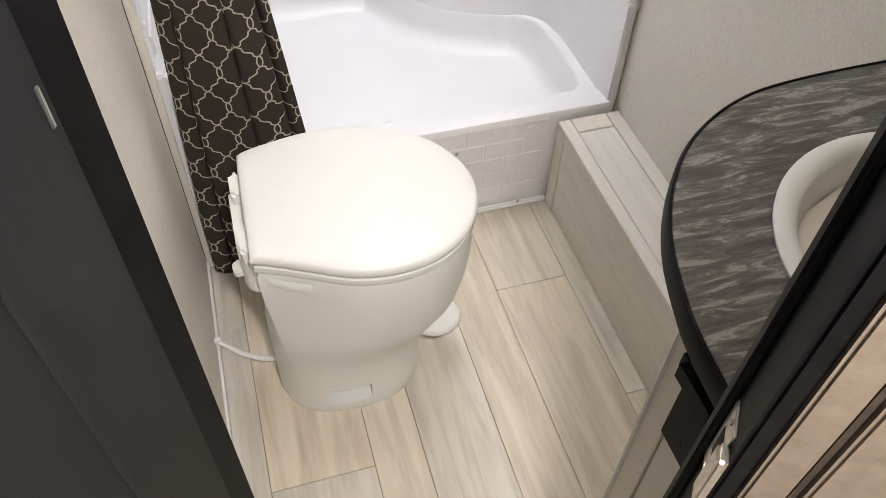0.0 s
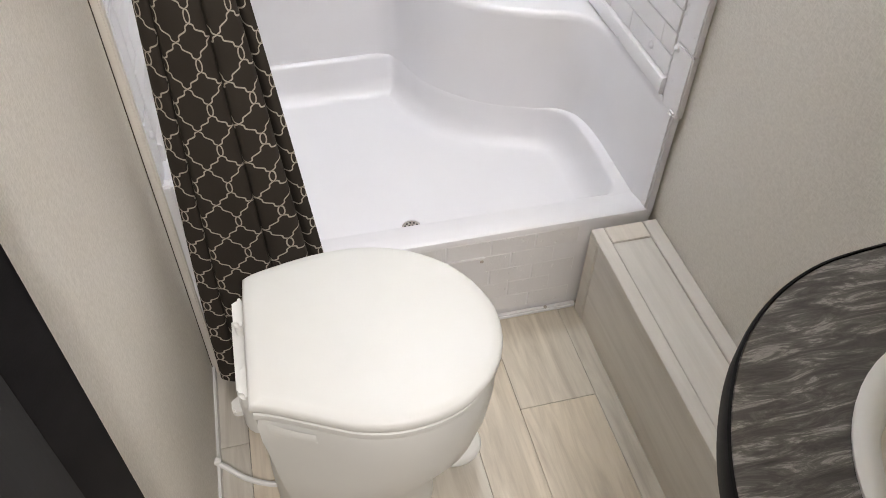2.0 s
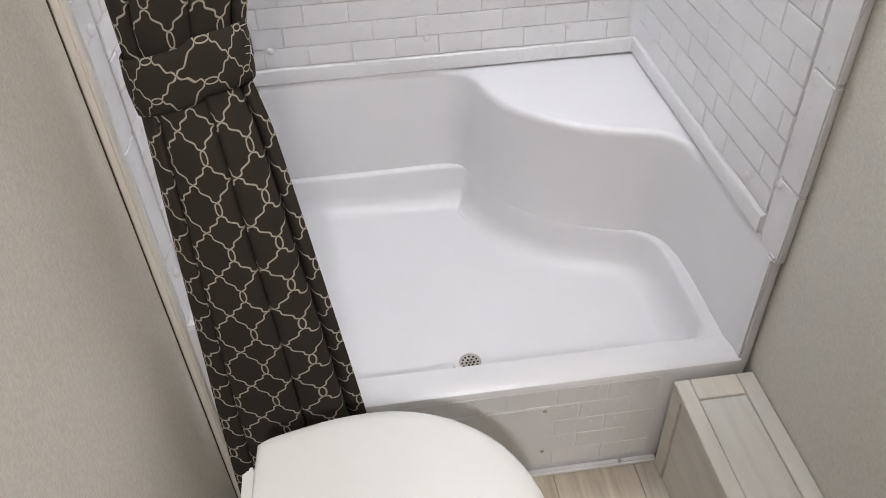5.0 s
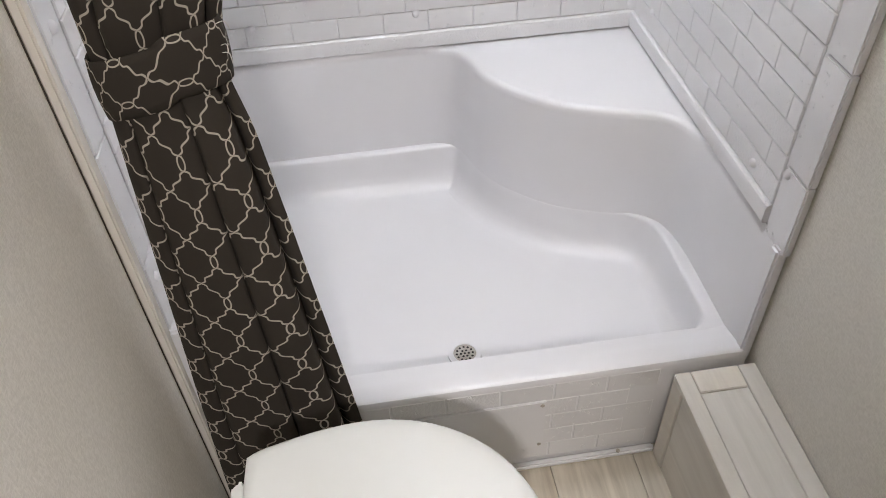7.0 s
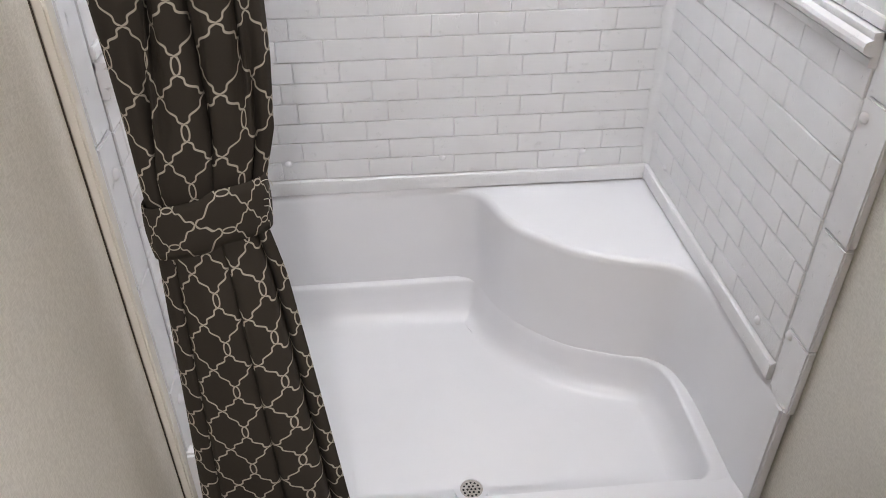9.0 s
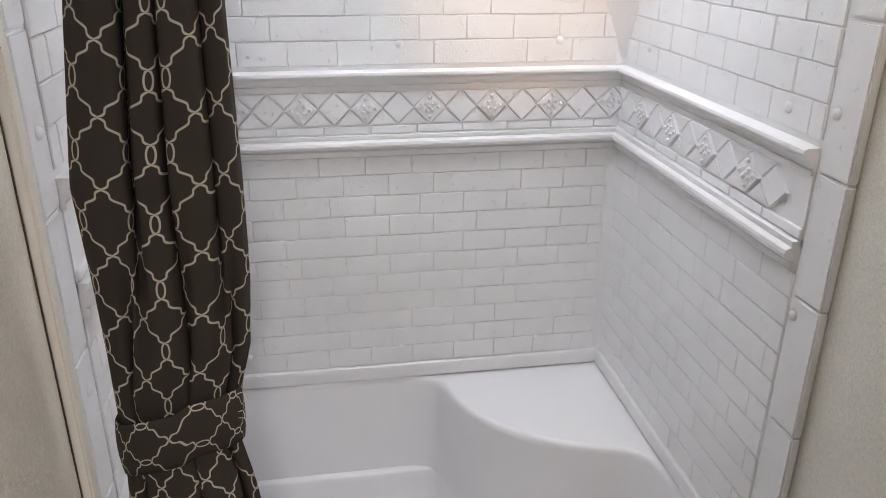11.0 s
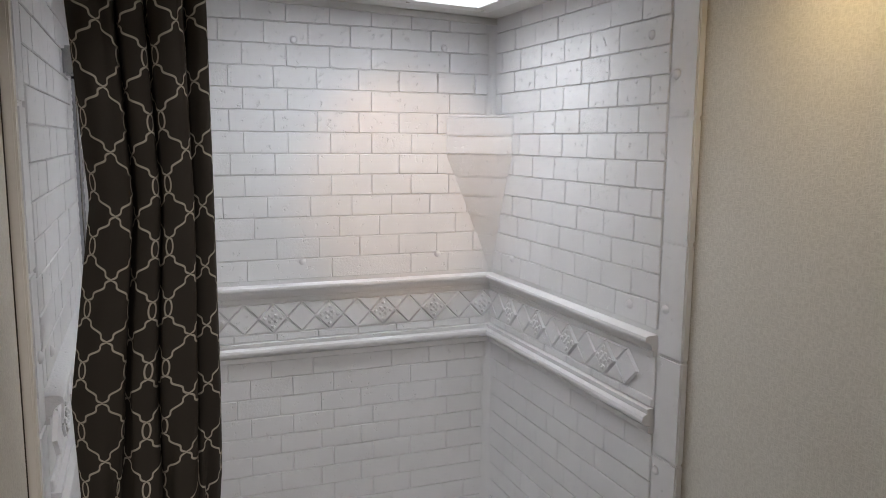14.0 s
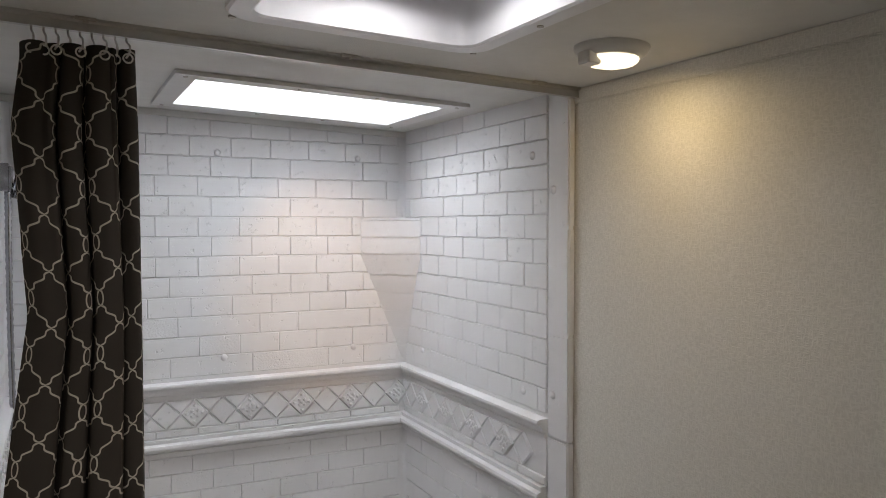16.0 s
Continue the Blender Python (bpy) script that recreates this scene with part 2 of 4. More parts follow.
DARK = material("dark_gap", (0.015, 0.014, 0.013), 0.8)
GLASS = material("clear_acrylic", (1, 1, 1), 0.05)
GLASS.node_tree.nodes["Principled BSDF"].inputs["Transmission Weight"].default_value = 1.0
GLOW = material("lit_diffuser", (1, 0.95, 0.85), 0.5)
GLOW.node_tree.nodes["Principled BSDF"].inputs["Emission Color"].default_value = (1.0, 0.86, 0.6, 1)
GLOW.node_tree.nodes["Principled BSDF"].inputs["Emission Strength"].default_value = 1.7
DOME = material("milky_skylight_dome", (0.9, 0.93, 0.97), 0.5)
DOME.node_tree.nodes["Principled BSDF"].inputs["Emission Color"].default_value = (0.88, 0.95, 1.0, 1)
DOME.node_tree.nodes["Principled BSDF"].inputs["Emission Strength"].default_value = 8.9

# emission put into the lid stands in for daylight through the vent
LID = material("glowing_vent_lid", (0.8, 0.82, 0.78), 0.5)
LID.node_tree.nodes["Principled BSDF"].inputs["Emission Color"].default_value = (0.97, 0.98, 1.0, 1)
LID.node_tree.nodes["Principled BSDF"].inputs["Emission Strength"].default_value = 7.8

# ---- mesh helpers ----


def empty(name, label, category, at=(0, 0, 0), group="", kind=""):
    ob = new(name)
    ob.empty_display_size = 0.05
    ob.location = at
    return tagged(ob, label, category, group, kind)


def part(name, bm, mat, parent=None, label="", smooth=False, angle=35):
    """Links a bmesh, built in world metres, as one mesh under its thing."""
    bmesh.ops.recalc_face_normals(bm, faces=bm.faces)
    me = bpy.data.meshes.new(name)
    bm.to_mesh(me)
    bm.free()
    me.materials.append(mat)
    if smooth:
        me.shade_smooth()
        me.set_sharp_from_angle(angle=radians(angle))
    ob = new(name, me)
    if parent:
        ob.parent = parent
        if parent.parent is None:
            ob.matrix_parent_inverse = Matrix.Translation(-parent.location)
    if label:
        tagged(ob, label)
    return ob


def box(lo, hi, bevel=0.0, bm=None, segments=2):
    bm = bm or bmesh.new()
    made = bmesh.ops.create_cube(bm, size=1)["verts"]
    for v in made:
        v.co = Vector([lo[i] + (v.co[i] + 0.5) * (hi[i] - lo[i]) for i in range(3)])
    if bevel:
        edges = list({e for v in made for e in v.link_edges})
        bmesh.ops.bevel(bm, geom=edges, offset=bevel, segments=segments, affect="EDGES")
    return bm


def prism(outline, z0, z1, bevel=0.0, bm=None, segments=3):
    """A vertical prism over an outline of x, y, with rounded rims."""
    bm = bm or bmesh.new()
    low = [bm.verts.new((x, y, z0)) for x, y in outline]
    high = [bm.verts.new((x, y, z1)) for x, y in outline]
    bm.faces.new(low[::-1])
    top = bm.faces.new(high)
    n = len(outline)
    for i in range(n):
        bm.faces.new((low[i], low[(i + 1) % n], high[(i + 1) % n], high[i]))
    if bevel:
        bmesh.ops.bevel(bm, geom=list(top.edges), offset=bevel, segments=segments, affect="EDGES")
    return bm


def loft(rings, bm=None, caps=(True, True), closed=True):
    bm = bm or bmesh.new()
    rows = [[bm.verts.new(p) for p in ring] for ring in rings]
    n = len(rows[0])
    for a, b in zip(rows, rows[1:]):
        for i in range(n if closed else n - 1):
            bm.faces.new((a[i], a[(i + 1) % n], b[(i + 1) % n], b[i]))
    if caps[0]:
        bm.faces.new(rows[0][::-1])
    if caps[1]:
        bm.faces.new(rows[-1])
    return bm


def sweep(profile, ends, frame_fn, bm=None):
    """A profile of (out, up) drawn from one end to the other; frame_fn(end, out, up) gives the place."""
    return loft([[frame_fn(e, o, u) for o, u in profile] for e in ends], bm)


def disc(centre, radius, depth, axis="z", bevel=0.0, bm=None, sides=24):
    bm = bm or bmesh.new()
    made = bmesh.ops.create_cone(bm, cap_ends=True, segments=sides, radius1=radius, radius2=radius, depth=depth)["verts"]
    if bevel:
        rims = list({e for v in made for e in v.link_edges if abs(e.verts[0].co.z - e.verts[1].co.z) < 1e-6})
        made = list({v for f in bmesh.ops.bevel(bm, geom=rims, offset=bevel, segments=2, affect="EDGES")["faces"] for v in f.verts} | {v for v in made if v.is_valid})
    turn = {"x": Matrix.Rotation(radians(90), 3, "Y"), "y": Matrix.Rotation(radians(90), 3, "X"), "z": Matrix.Identity(3)}[axis]
    for v in made:
        v.co = turn @ v.co + Vector(centre)
    return bm


def ring(centre, outer, inner, depth, bm=None, sides=32):
    bm = bm or bmesh.new()
    x, y, z = centre
    loops = []
    for r, dz in ((inner, 0), (inner, depth), (outer, depth), (outer, 0)):
        loops.append([bm.verts.new((x + r * math.cos(2 * math.pi * i / sides), y + r * math.sin(2 * math.pi * i / sides), z + dz)) for i in range(sides)])
    for k in range(4):
        a, b = loops[k], loops[(k + 1) % 4]
        for i in range(sides):
            bm.faces.new((a[i], a[(i + 1) % sides], b[(i + 1) % sides], b[i]))
    return bm


def tube(points, radius, bm=None, sides=8):
    bm = bm or bmesh.new()
    pts = [Vector(p) for p in points]
    rings = []
    for i, p in enumerate(pts):
        d = (pts[min(i + 1, len(pts) - 1)] - pts[max(i - 1, 0)]).normalized()
        side = d.cross(Vector((0, 0, 1)))
        if side.length < 1e-3:
            side = d.cross(Vector((0, 1, 0)))
        side.normalize()
        up = side.cross(d)
        rings.append([p + radius * (math.cos(a) * side + math.sin(a) * up) for a in [2 * math.pi * k / sides for k in range(sides)]])
    return loft(rings, bm)


def curve_points(keys, steps):
    """A smooth line through the keys (Catmull-Rom)."""
    keys = [Vector(k) for k in keys]
    out = []
    for i in range(len(keys) - 1):
        p0, p1, p2, p3 = keys[max(i - 1, 0)], keys[i], keys[i + 1], keys[min(i + 2, len(keys) - 1)]
        for s in range(steps):
            t = s / steps
            out.append(0.5 * ((2 * p1) + (p2 - p0) * t + (2 * p0 - 5 * p1 + 4 * p2 - p3) * t * t + (3 * p1 - p0 - 3 * p2 + p3) * t ** 3))
    out.append(keys[-1])
    return out


# ---- the room ----
XL, XR = -0.299, 0.761      # papered side walls
PL, PR = -0.287, 0.748      # faces of the shower panels
YF, YB = 1.405, 2.226       # shower front and back
ZC, FALL = 2.03, 0.034       # ceiling at the outer wall, and its rise per metre away from it
ZP, ZL, ZW = 0.172, 0.285, 0.562  # shower floor, sill, top of the pan's walls

JL, JR = Vector((-0.254, 0.65)), Vector((0.212, 0.302))   # door posts, set askew
ALONG = (JR - JL).normalized()
INTO = Vector((-ALONG.y, ALONG.x))


def door_frame(s, d, z):
    """A place s along the door's wall from its hinge post, d into the bathroom, z up."""
    p = JL + ALONG * s + INTO * d
    return Vector((p.x, p.y, z))


def door_box(s0, s1, d0, d1, z0, z1, bevel=0.0):
    bm = box((s0, d0, z0), (s1, d1, z1), bevel)
    for v in bm.verts:
        v.co = door_frame(v.co.x, v.co.y, v.co.z)
    return bm


def setting(name, bm, mat, label, category):
    return tagged(part(name, bm, mat), label, category, kind="structure")


setting("floor", box((-1.6, -1.6, -0.06), (1.6, 2.4, -0.006)), DARK, "dark subfloor under pale oak planks", "floor")
setting("wall_left", box((XL - 0.05, 0.60, -0.006), (XL, 2.34, ZC + 0.048)), WALLPAPER, "wall with beige woven vinyl wallpaper", "wall")
setting("wall_right", box((XR, 0.10, -0.006), (XR + 0.05, 2.34, ZC + 0.048)), WALLPAPER, "wall with beige woven vinyl wallpaper", "wall")
setting("wall_back", box((XL, YB + 0.06, -0.006), (XR, YB + 0.11, ZC + 0.048)), WALLPAPER, "wall behind the shower panels", "wall")
width = (JR - JL).length
setting("wall_door", door_box(width + 0.019, width + 0.75, -0.05, 0.0, -0.006, ZC + 0.085), CREAM, "cream wall beside the skewed bathroom doorway", "wall")
setting("wall_door_hinge_side", door_box(-0.12, -0.045, -0.05, 0.0, -0.006, ZC + 0.085), CREAM, "narrow cream wall beside the door hinges", "wall")
setting("wall_above_door", door_box(-0.045, width + 0.045, -0.05, 0.0, 1.93, ZC + 0.085), CREAM, "cream wall above the bathroom doorway", "wall")
setting("wall_hall_left", box((-1.5, -1.5, -0.006), (-1.45, 0.9, ZC + 0.085)), CREAM, "plain cream hall wall", "wall")
setting("wall_hall_end", box((-1.45, -1.5, -0.006), (1.5, -1.45, ZC + 0.085)), CREAM, "plain cream hall wall", "wall")
setting("wall_hall_right", box((1.45, -1.45, -0.006), (1.5, 0.2, ZC + 0.048)), CREAM, "plain cream hall wall", "wall")
setting("wall_hall_far", box((-1.45, 0.66, -0.006), (XL - 0.05, 0.70, ZC + 0.085)), CREAM, "plain cream hall wall", "wall")
setting("wall_hall_far_right", box((XR + 0.05, 0.10, -0.006), (1.45, 0.14, ZC + 0.048)), CREAM, "plain cream hall wall", "wall")


def arc(cx, cy, r, a0, a1, n=6):
    return [Vector((cx + r * math.cos(radians(a0 + (a1 - a0) * i / n)), cy + r * math.sin(radians(a0 + (a1 - a0) * i / n)))) for i in range(n + 1)]


def rounded(x0, x1, y0, y1, r, n=5):
    return arc(x1 - r, y1 - r, r, 0, 90, n) + arc(x0 + r, y1 - r, r, 90, 180, n) + arc(x0 + r, y0 + r, r, 180, 270, n) + arc(x1 - r, y0 + r, r, 270, 360, n)


def slab_with_holes(x0, x1, y0, y1, z0, z1, holes):
    """A flat slab, cut into cells so that the holes go right through."""
    xs = sorted({x0, x1, *[h[0] for h in holes], *[h[1] for h in holes]})
    ys = sorted({y0, y1, *[h[2] for h in holes], *[h[3] for h in holes]})
    bm = bmesh.new()
    for a, b in zip(xs, xs[1:]):
        for c, d in zip(ys, ys[1:]):
            mx, my = (a + b) / 2, (c + d) / 2
            if any(h[0] < mx < h[1] and h[2] < my < h[3] for h in holes):
                continue
            box((a, c, z0), (b, d, z1), bm=bm)
    bmesh.ops.remove_doubles(bm, verts=bm.verts, dist=1e-5)
    return bm


SKYLIGHT = (0.076, 0.622, 1.712, 2.052)
VENT = (0.066, 0.404, 0.858, 1.198)
setting("ceiling", slab_with_holes(-1.5, 1.5, -1.5, 2.34, ZC, ZC + 0.05, [SKYLIGHT, VENT]), CEILING, "off-white textured ceiling panel with two roof openings", "ceiling")

# door posts, head and door leaf
posts = empty("door_1", "black door frame set askew in the bathroom entrance", "door frame", (*JL, 0), kind="structure")
part("jamb", door_box(-0.045, 0.0, -0.07, 0.02, 0.0, 1.95, 0.004), BLACK, posts)
part("jamb", door_box(width, width + 0.018, -0.062, 0.02, 0.0, 1.95, 0.004), BLACK, posts)
part("door_head", door_box(0.0, width, -0.07, 0.02, 1.93, 1.95, 0.003), BLACK, posts)

# baseboards and corner trims
setting("baseboard", box((XL, 0.72, 0.0), (XL + 0.006, YF - 0.01, 0.03), 0.002), TRIM, "low white baseboard along the papered wall", "baseboard")
setting("trim", box((XR - 0.006, 0.4, ZC - 0.03), (XR, 2.2, ZC), 0.002), WALLPAPER, "papered strip where wall meets ceiling", "trim")
setting("ceiling_trim", box((XL, YB - 0.022, ZC - 0.016), (XR, YB - 0.002, ZC), 0.003), TRIM, "grey-white strip where shower panel meets ceiling", "trim")


# ---- shower pan ----
def seat_line(upper):
    """The S-shaped front of the corner seat: its top edge, or its foot in the basin."""
    keys = [(0.19, 2.213), (0.255, 2.211), (0.298, 2.190), (0.322, 2.145), (0.345, 2.080), (0.390, 2.005), (0.49, 1.915), (0.60, 1.866)]
    keys += [(0.675, 1.842), (0.718, 1.800), (0.735, 1.735)] if upper else [(0.648, 1.850), (0.688, 1.818), (0.705, 1.765), (0.708, 1.70)]
    if not upper:
        keys = [(x, min(y, 2.196)) for x, y in keys]
    return [p.to_2d() for p in curve_points([(x, y, 0) for x, y in keys], 4)]


def basin_outline():
    """The foot of the basin's walls, anticlockwise from the front sill."""
    line = arc(-0.19, 1.54, 0.055, 180, 270)
    line += arc(0.652, 1.54, 0.055, 270, 360)
    line += seat_line(False)[::-1]
    line += arc(-0.19, 2.141, 0.055, 90, 180)
    return line


def inset(line, d):
    out = []
    n = len(line)
    for i in range(n):
        t = (line[(i + 1) % n] - line[i - 1]).normalized()
        out.append(line[i] + Vector((-t.y, t.x)) * d)
    return out


def shower_pan():
    pan = empty("shower_pan", "white moulded plastic shower pan with corner seat", "shower pan", (0.23, 1.8, 0))
    line = basin_outline()
    rings = []
    for d, z in ((0.050, ZP), (0.040, ZP + 0.002), (0.030, ZP + 0.0065), (0.02, ZP + 0.016), (0.011, ZP + 0.030), (0.006, ZP + 0.05), (0.003, ZL - 0.025), (0.001, ZL - 0.007), (-0.001, ZL - 0.003), (-0.004, ZL - 0.0008), (-0.008, ZL), (-0.016, ZL), (-0.034, ZL - 0.0008)):
        rings.append([(p.x, p.y, z) for p in inset(line, d)])
    bm = loft(rings, caps=(True, False))
    part("basin", bm, PLASTIC, pan, smooth=True, angle=60)
    # the sill in front and the ledges
    bm = bmesh.new()
    sill = [(0.006, 0.0), (0.0, 0.012), (0.0, ZL - 0.01 + 0.012), (0.004, ZL + 0.010), (0.014, ZL + 0.014), (0.05, ZL + 0.006), (0.085, ZL - 0.002), (0.085, 0.0)]
    loft([[(x, YF + o, u) for o, u in sill] for x in (PL, PR)], bm)
    part("sill", bm, PLASTIC, pan, smooth=True, angle=40)
    bm = box((PL, YF + 0.07, ZL - 0.01), (-0.243, YB, ZL - 0.001))
    box((0.716, YF + 0.07, ZL - 0.01), (PR, YB, ZL - 0.001), bm=bm)
    box((-0.243, 2.20, ZL - 0.01), (0.716, YB, ZL - 0.001), bm=bm)
    part("ledge", bm, PLASTIC, pan)

    # upper walls with the corner seat: an inner line and the back of the walls
    inner = [Vector((PL + 0.014, YF + 0.012)), Vector((PL + 0.016, 2.13))]
    inner += [Vector((PL + 0.016 + 0.06 - 0.06 * math.cos(a), 2.152 + 0.06 * math.sin(a))) for a in [radians(15 * k) for k in range(1, 6)]]
    inner += [Vector((-0.20, 2.212)), Vector((-0.05, 2.213)), Vector((0.10, 2.213))]
    inner += [p - Vector((0.002, -0.002)) for p in seat_line(True)]
    inner += [Vector((0.737, 1.68)), Vector((0.737, 1.55)), Vector((0.737, YF + 0.012))]
    top = ZW

    def row(d, z):
        out = []
        for i, p in enumerate(inner):
            t = (inner[min(i + 1, len(inner) - 1)] - inner[max(i - 1, 0)]).normalized()
            q = p + Vector((-t.y, t.x)) * d
            out.append((min(max(q.x, PL), PR), min(q.y, YB), z))
        return out

    def foot(p):
        return ZP + 0.03 if 0.325 < p.x < 0.66 and p.y > 1.83 else ZL - 0.006

    base = [(p.x, p.y, foot(p)) for p in inner]
    rows = [base, row(0.0, ZL), row(0.002, 0.40), row(0.004, top - 0.02), row(0.006, top - 0.009), row(0.011, top - 0.002), row(0.018, top)]
    bm = loft(rows, caps=(False, False), closed=False)
    part("upper_wall", bm, PLASTIC, pan, smooth=True, angle=50)
    # flat top that carries the panels, with the seat
    near = row(0.018, top)
    far = []
    curve = [i for i, p in enumerate(inner) if 0.31 < p.x < 0.722 and p.y > 1.79 and p.y < 2.17]
    for i, (p, q) in enumerate(zip(inner, near)):
        if i in curve:
            t = (i - curve[0]) / (len(curve) - 1)
            far.append((0.318 + (PR + 0.012 - 0.318) * t * 2, YB + 0.02, top) if t <= 0.5 else (PR + 0.012, YB + 0.02 - (YB + 0.02 - 1.82) * (t - 0.5) * 2, top))
        elif p.x < -0.24:
            far.append((PL - 0.008, p.y, top))
        elif p.x < 0.4:
            far.append((p.x, YB + 0.02, top))
        else:
            far.append((PR + 0.012, p.y, top))
    bm = loft([near, far], caps=(False, False), closed=False)
    part("seat", bm, PLASTIC, pan, "flat white corner seat")
    # front ends of the side walls
    for x0, x1 in ((PL - 0.006, PL + 0.02), (0.7345, PR + 0.01)):
        part("wall_end", box((x0, YF + 0.004, ZL - 0.02), (x1, YF + 0.03, top), 0.005), PLASTIC, pan, smooth=True)
    # floor flange, access plate, screws
    part("flange", box((PL, YF - 0.014, 0.0), (0.60, YF + 0.002, 0.014), 0.004), PLASTIC, pan)
    plate = part("access_plate", box((0.10, YF - 0.005, 0.075), (0.350, YF + 0.001, 0.233), 0.0015), PLASTIC, pan)
    for x, y, z in ((0.342, YF - 0.005, 0.222), (0.342, YF - 0.005, 0.085), (0.11, YF - 0.005, 0.222), (0.11, YF - 0.005, 0.085)):
        part("screw", disc((x, y, z), 0.0045, 0.004, "y", 0.001, sides=12), STEEL, plate)
    part("screw", disc((0.52, YF - 0.008, 0.0145), 0.0045, 0.004, "z", 0.001, sides=12), STEEL, pan)
    # faint brick relief on the front
    rows_n = 5
    for r in range(rows_n):
        x = -0.27 + (0.05 if r % 2 else 0.0)
        while x < 0.50:
            part("front_brick", box((x, YF - 0.0012, 0.03 + r * 0.051), (x + 0.103, YF + 0.002, 0.03 + r * 0.051 + 0.048), 0.0012, segments=1), BRICK, pan)
            x += 0.106
    return pan


shower_pan()

drain = empty("shower_drain", "round drain with white collar and perforated steel strainer", "drain", (0.219, 1.590, ZP))
bm = ring((0.219, 1.590, ZP - 0.001), 0.037, 0.025, 0.008)
part("collar", bm, PLASTIC, drain, smooth=True)
strainer = part("strainer", disc((0.219, 1.590, ZP + 0.0025), 0.026, 0.003), STEEL, drain)
for k in range(19):
    r, a = (0, 0) if k == 0 else ((0.0085, k * 60) if k < 7 else (0.0175, k * 30))
    part("hole", disc((0.219 + r * math.cos(radians(a)), 1.590 + r * math.sin(radians(a)), ZP + 0.0042), 0.0026, 0.0006, sides=8), DARK, strainer)


# ---- shower panels ----
def facing(side):
    """Maps (along, up, out) of a panel into the room."""
    if side == "back":
        return lambda a, u, o: Vector((a, YB - o, u))
    if side == "right":
        return lambda a, u, o: Vector((PR - o, a, u))
    return lambda a, u, o: Vector((PL + o, a, u))


def panel_box(put, a0, a1, u0, u1, o0, o1, bevel=0.0, segments=2, bm=None):
    fresh = box((a0, u0, o0), (a1, u1, o1), bevel, segments=segments)
    for v in fresh.verts:
        v.co = put(*v.co)
    return fresh


BAND = (1.160, 1.352)


def mould(put, a0, a1, profile):
    return loft([[put(a, u, o) for o, u in profile] for a in (a0, a1)])


def frieze_profile(z0, z1, depth, up):
    """A moulded rail with steps and a rounded nose."""
    h = z1 - z0
    pts = [(0.0, 0.0), (0.45, 0.02), (0.50, 0.06), (0.50, 0.26), (0.36, 0.28), (0.36, 0.33), (0.72, 0.36), (0.98, 0.46), (1.04, 0.58), (0.98, 0.70), (0.80, 0.76), (0.60, 0.78), (0.60, 0.84), (0.66, 0.86), (0.66, 0.98), (0.0, 1.0)]
    if not up:
        # the upper rail: a nose on top, and a cove that falls back under it
        pts = [(0.0, 0.0), (0.34, 0.02), (0.34, 0.20), (0.26, 0.22), (0.26, 0.28), (0.46, 0.31), (0.48, 0.42), (0.58, 0.55), (0.76, 0.66), (1.0, 0.73), (1.04, 0.82), (1.0, 0.93), (0.8, 0.985), (0.0, 1.0)]
    pts = [(d * depth, t * h + z0) for d, t in pts]
    return pts


def rosette(put, a, u, w, h):
    """A raised diamond with a carved flower."""
    bm = bmesh.new()
    outer = [put(a + dx * w, u + du * h, 0.004) for dx, du in ((1, 0), (0, 1), (-1, 0), (0, -1))]
    rim = [put(a + dx * w * 0.90, u + du * h * 0.90, 0.013) for dx, du in ((1, 0), (0, 1), (-1, 0), (0, -1))]
    loft([outer, rim], bm, caps=(False, True))
    for k in range(9):
        ang = k * 2 * math.pi / 8
        r = 0.0 if k == 8 else 0.5
        dx, du = r * math.cos(ang) * (1.15 if k % 2 == 0 else 0.55), r * math.sin(ang) * (1.15 if k % 2 == 0 else 0.55)
        made = bmesh.ops.create_icosphere(bm, subdivisions=1, radius=1)["verts"]
        for v in made:
            c = v.co
            v.co = put(a + dx * w + c.x * w * 0.17, u + du * h + c.y * h * 0.17, 0.013 + c.z * 0.0055)
    return bm


def diamond(put, a, u, w, h):
    outer = [put(a + dx * w, u + du * h, 0.004) for dx, du in ((1, 0), (0, 1), (-1, 0), (0, -1))]
    rim = [put(a + dx * w * 0.91, u + du * h * 0.91, 0.0105) for dx, du in ((1, 0), (0, 1), (-1, 0), (0, -1))]
    return loft([outer, rim], caps=(False, True))


def triangle(put, a, u, w, h, flip):
    pts = ((-1, 0), (1, 0), (0, 1))
    outer = [put(a + dx * w, u + du * h * flip, 0.004) for dx, du in pts]
    rim = [put(a + dx * w * 0.9, u + (du * 0.86 + 0.05) * h * flip, 0.0095) for dx, du in pts]
    return loft([outer, rim], caps=(False, True))


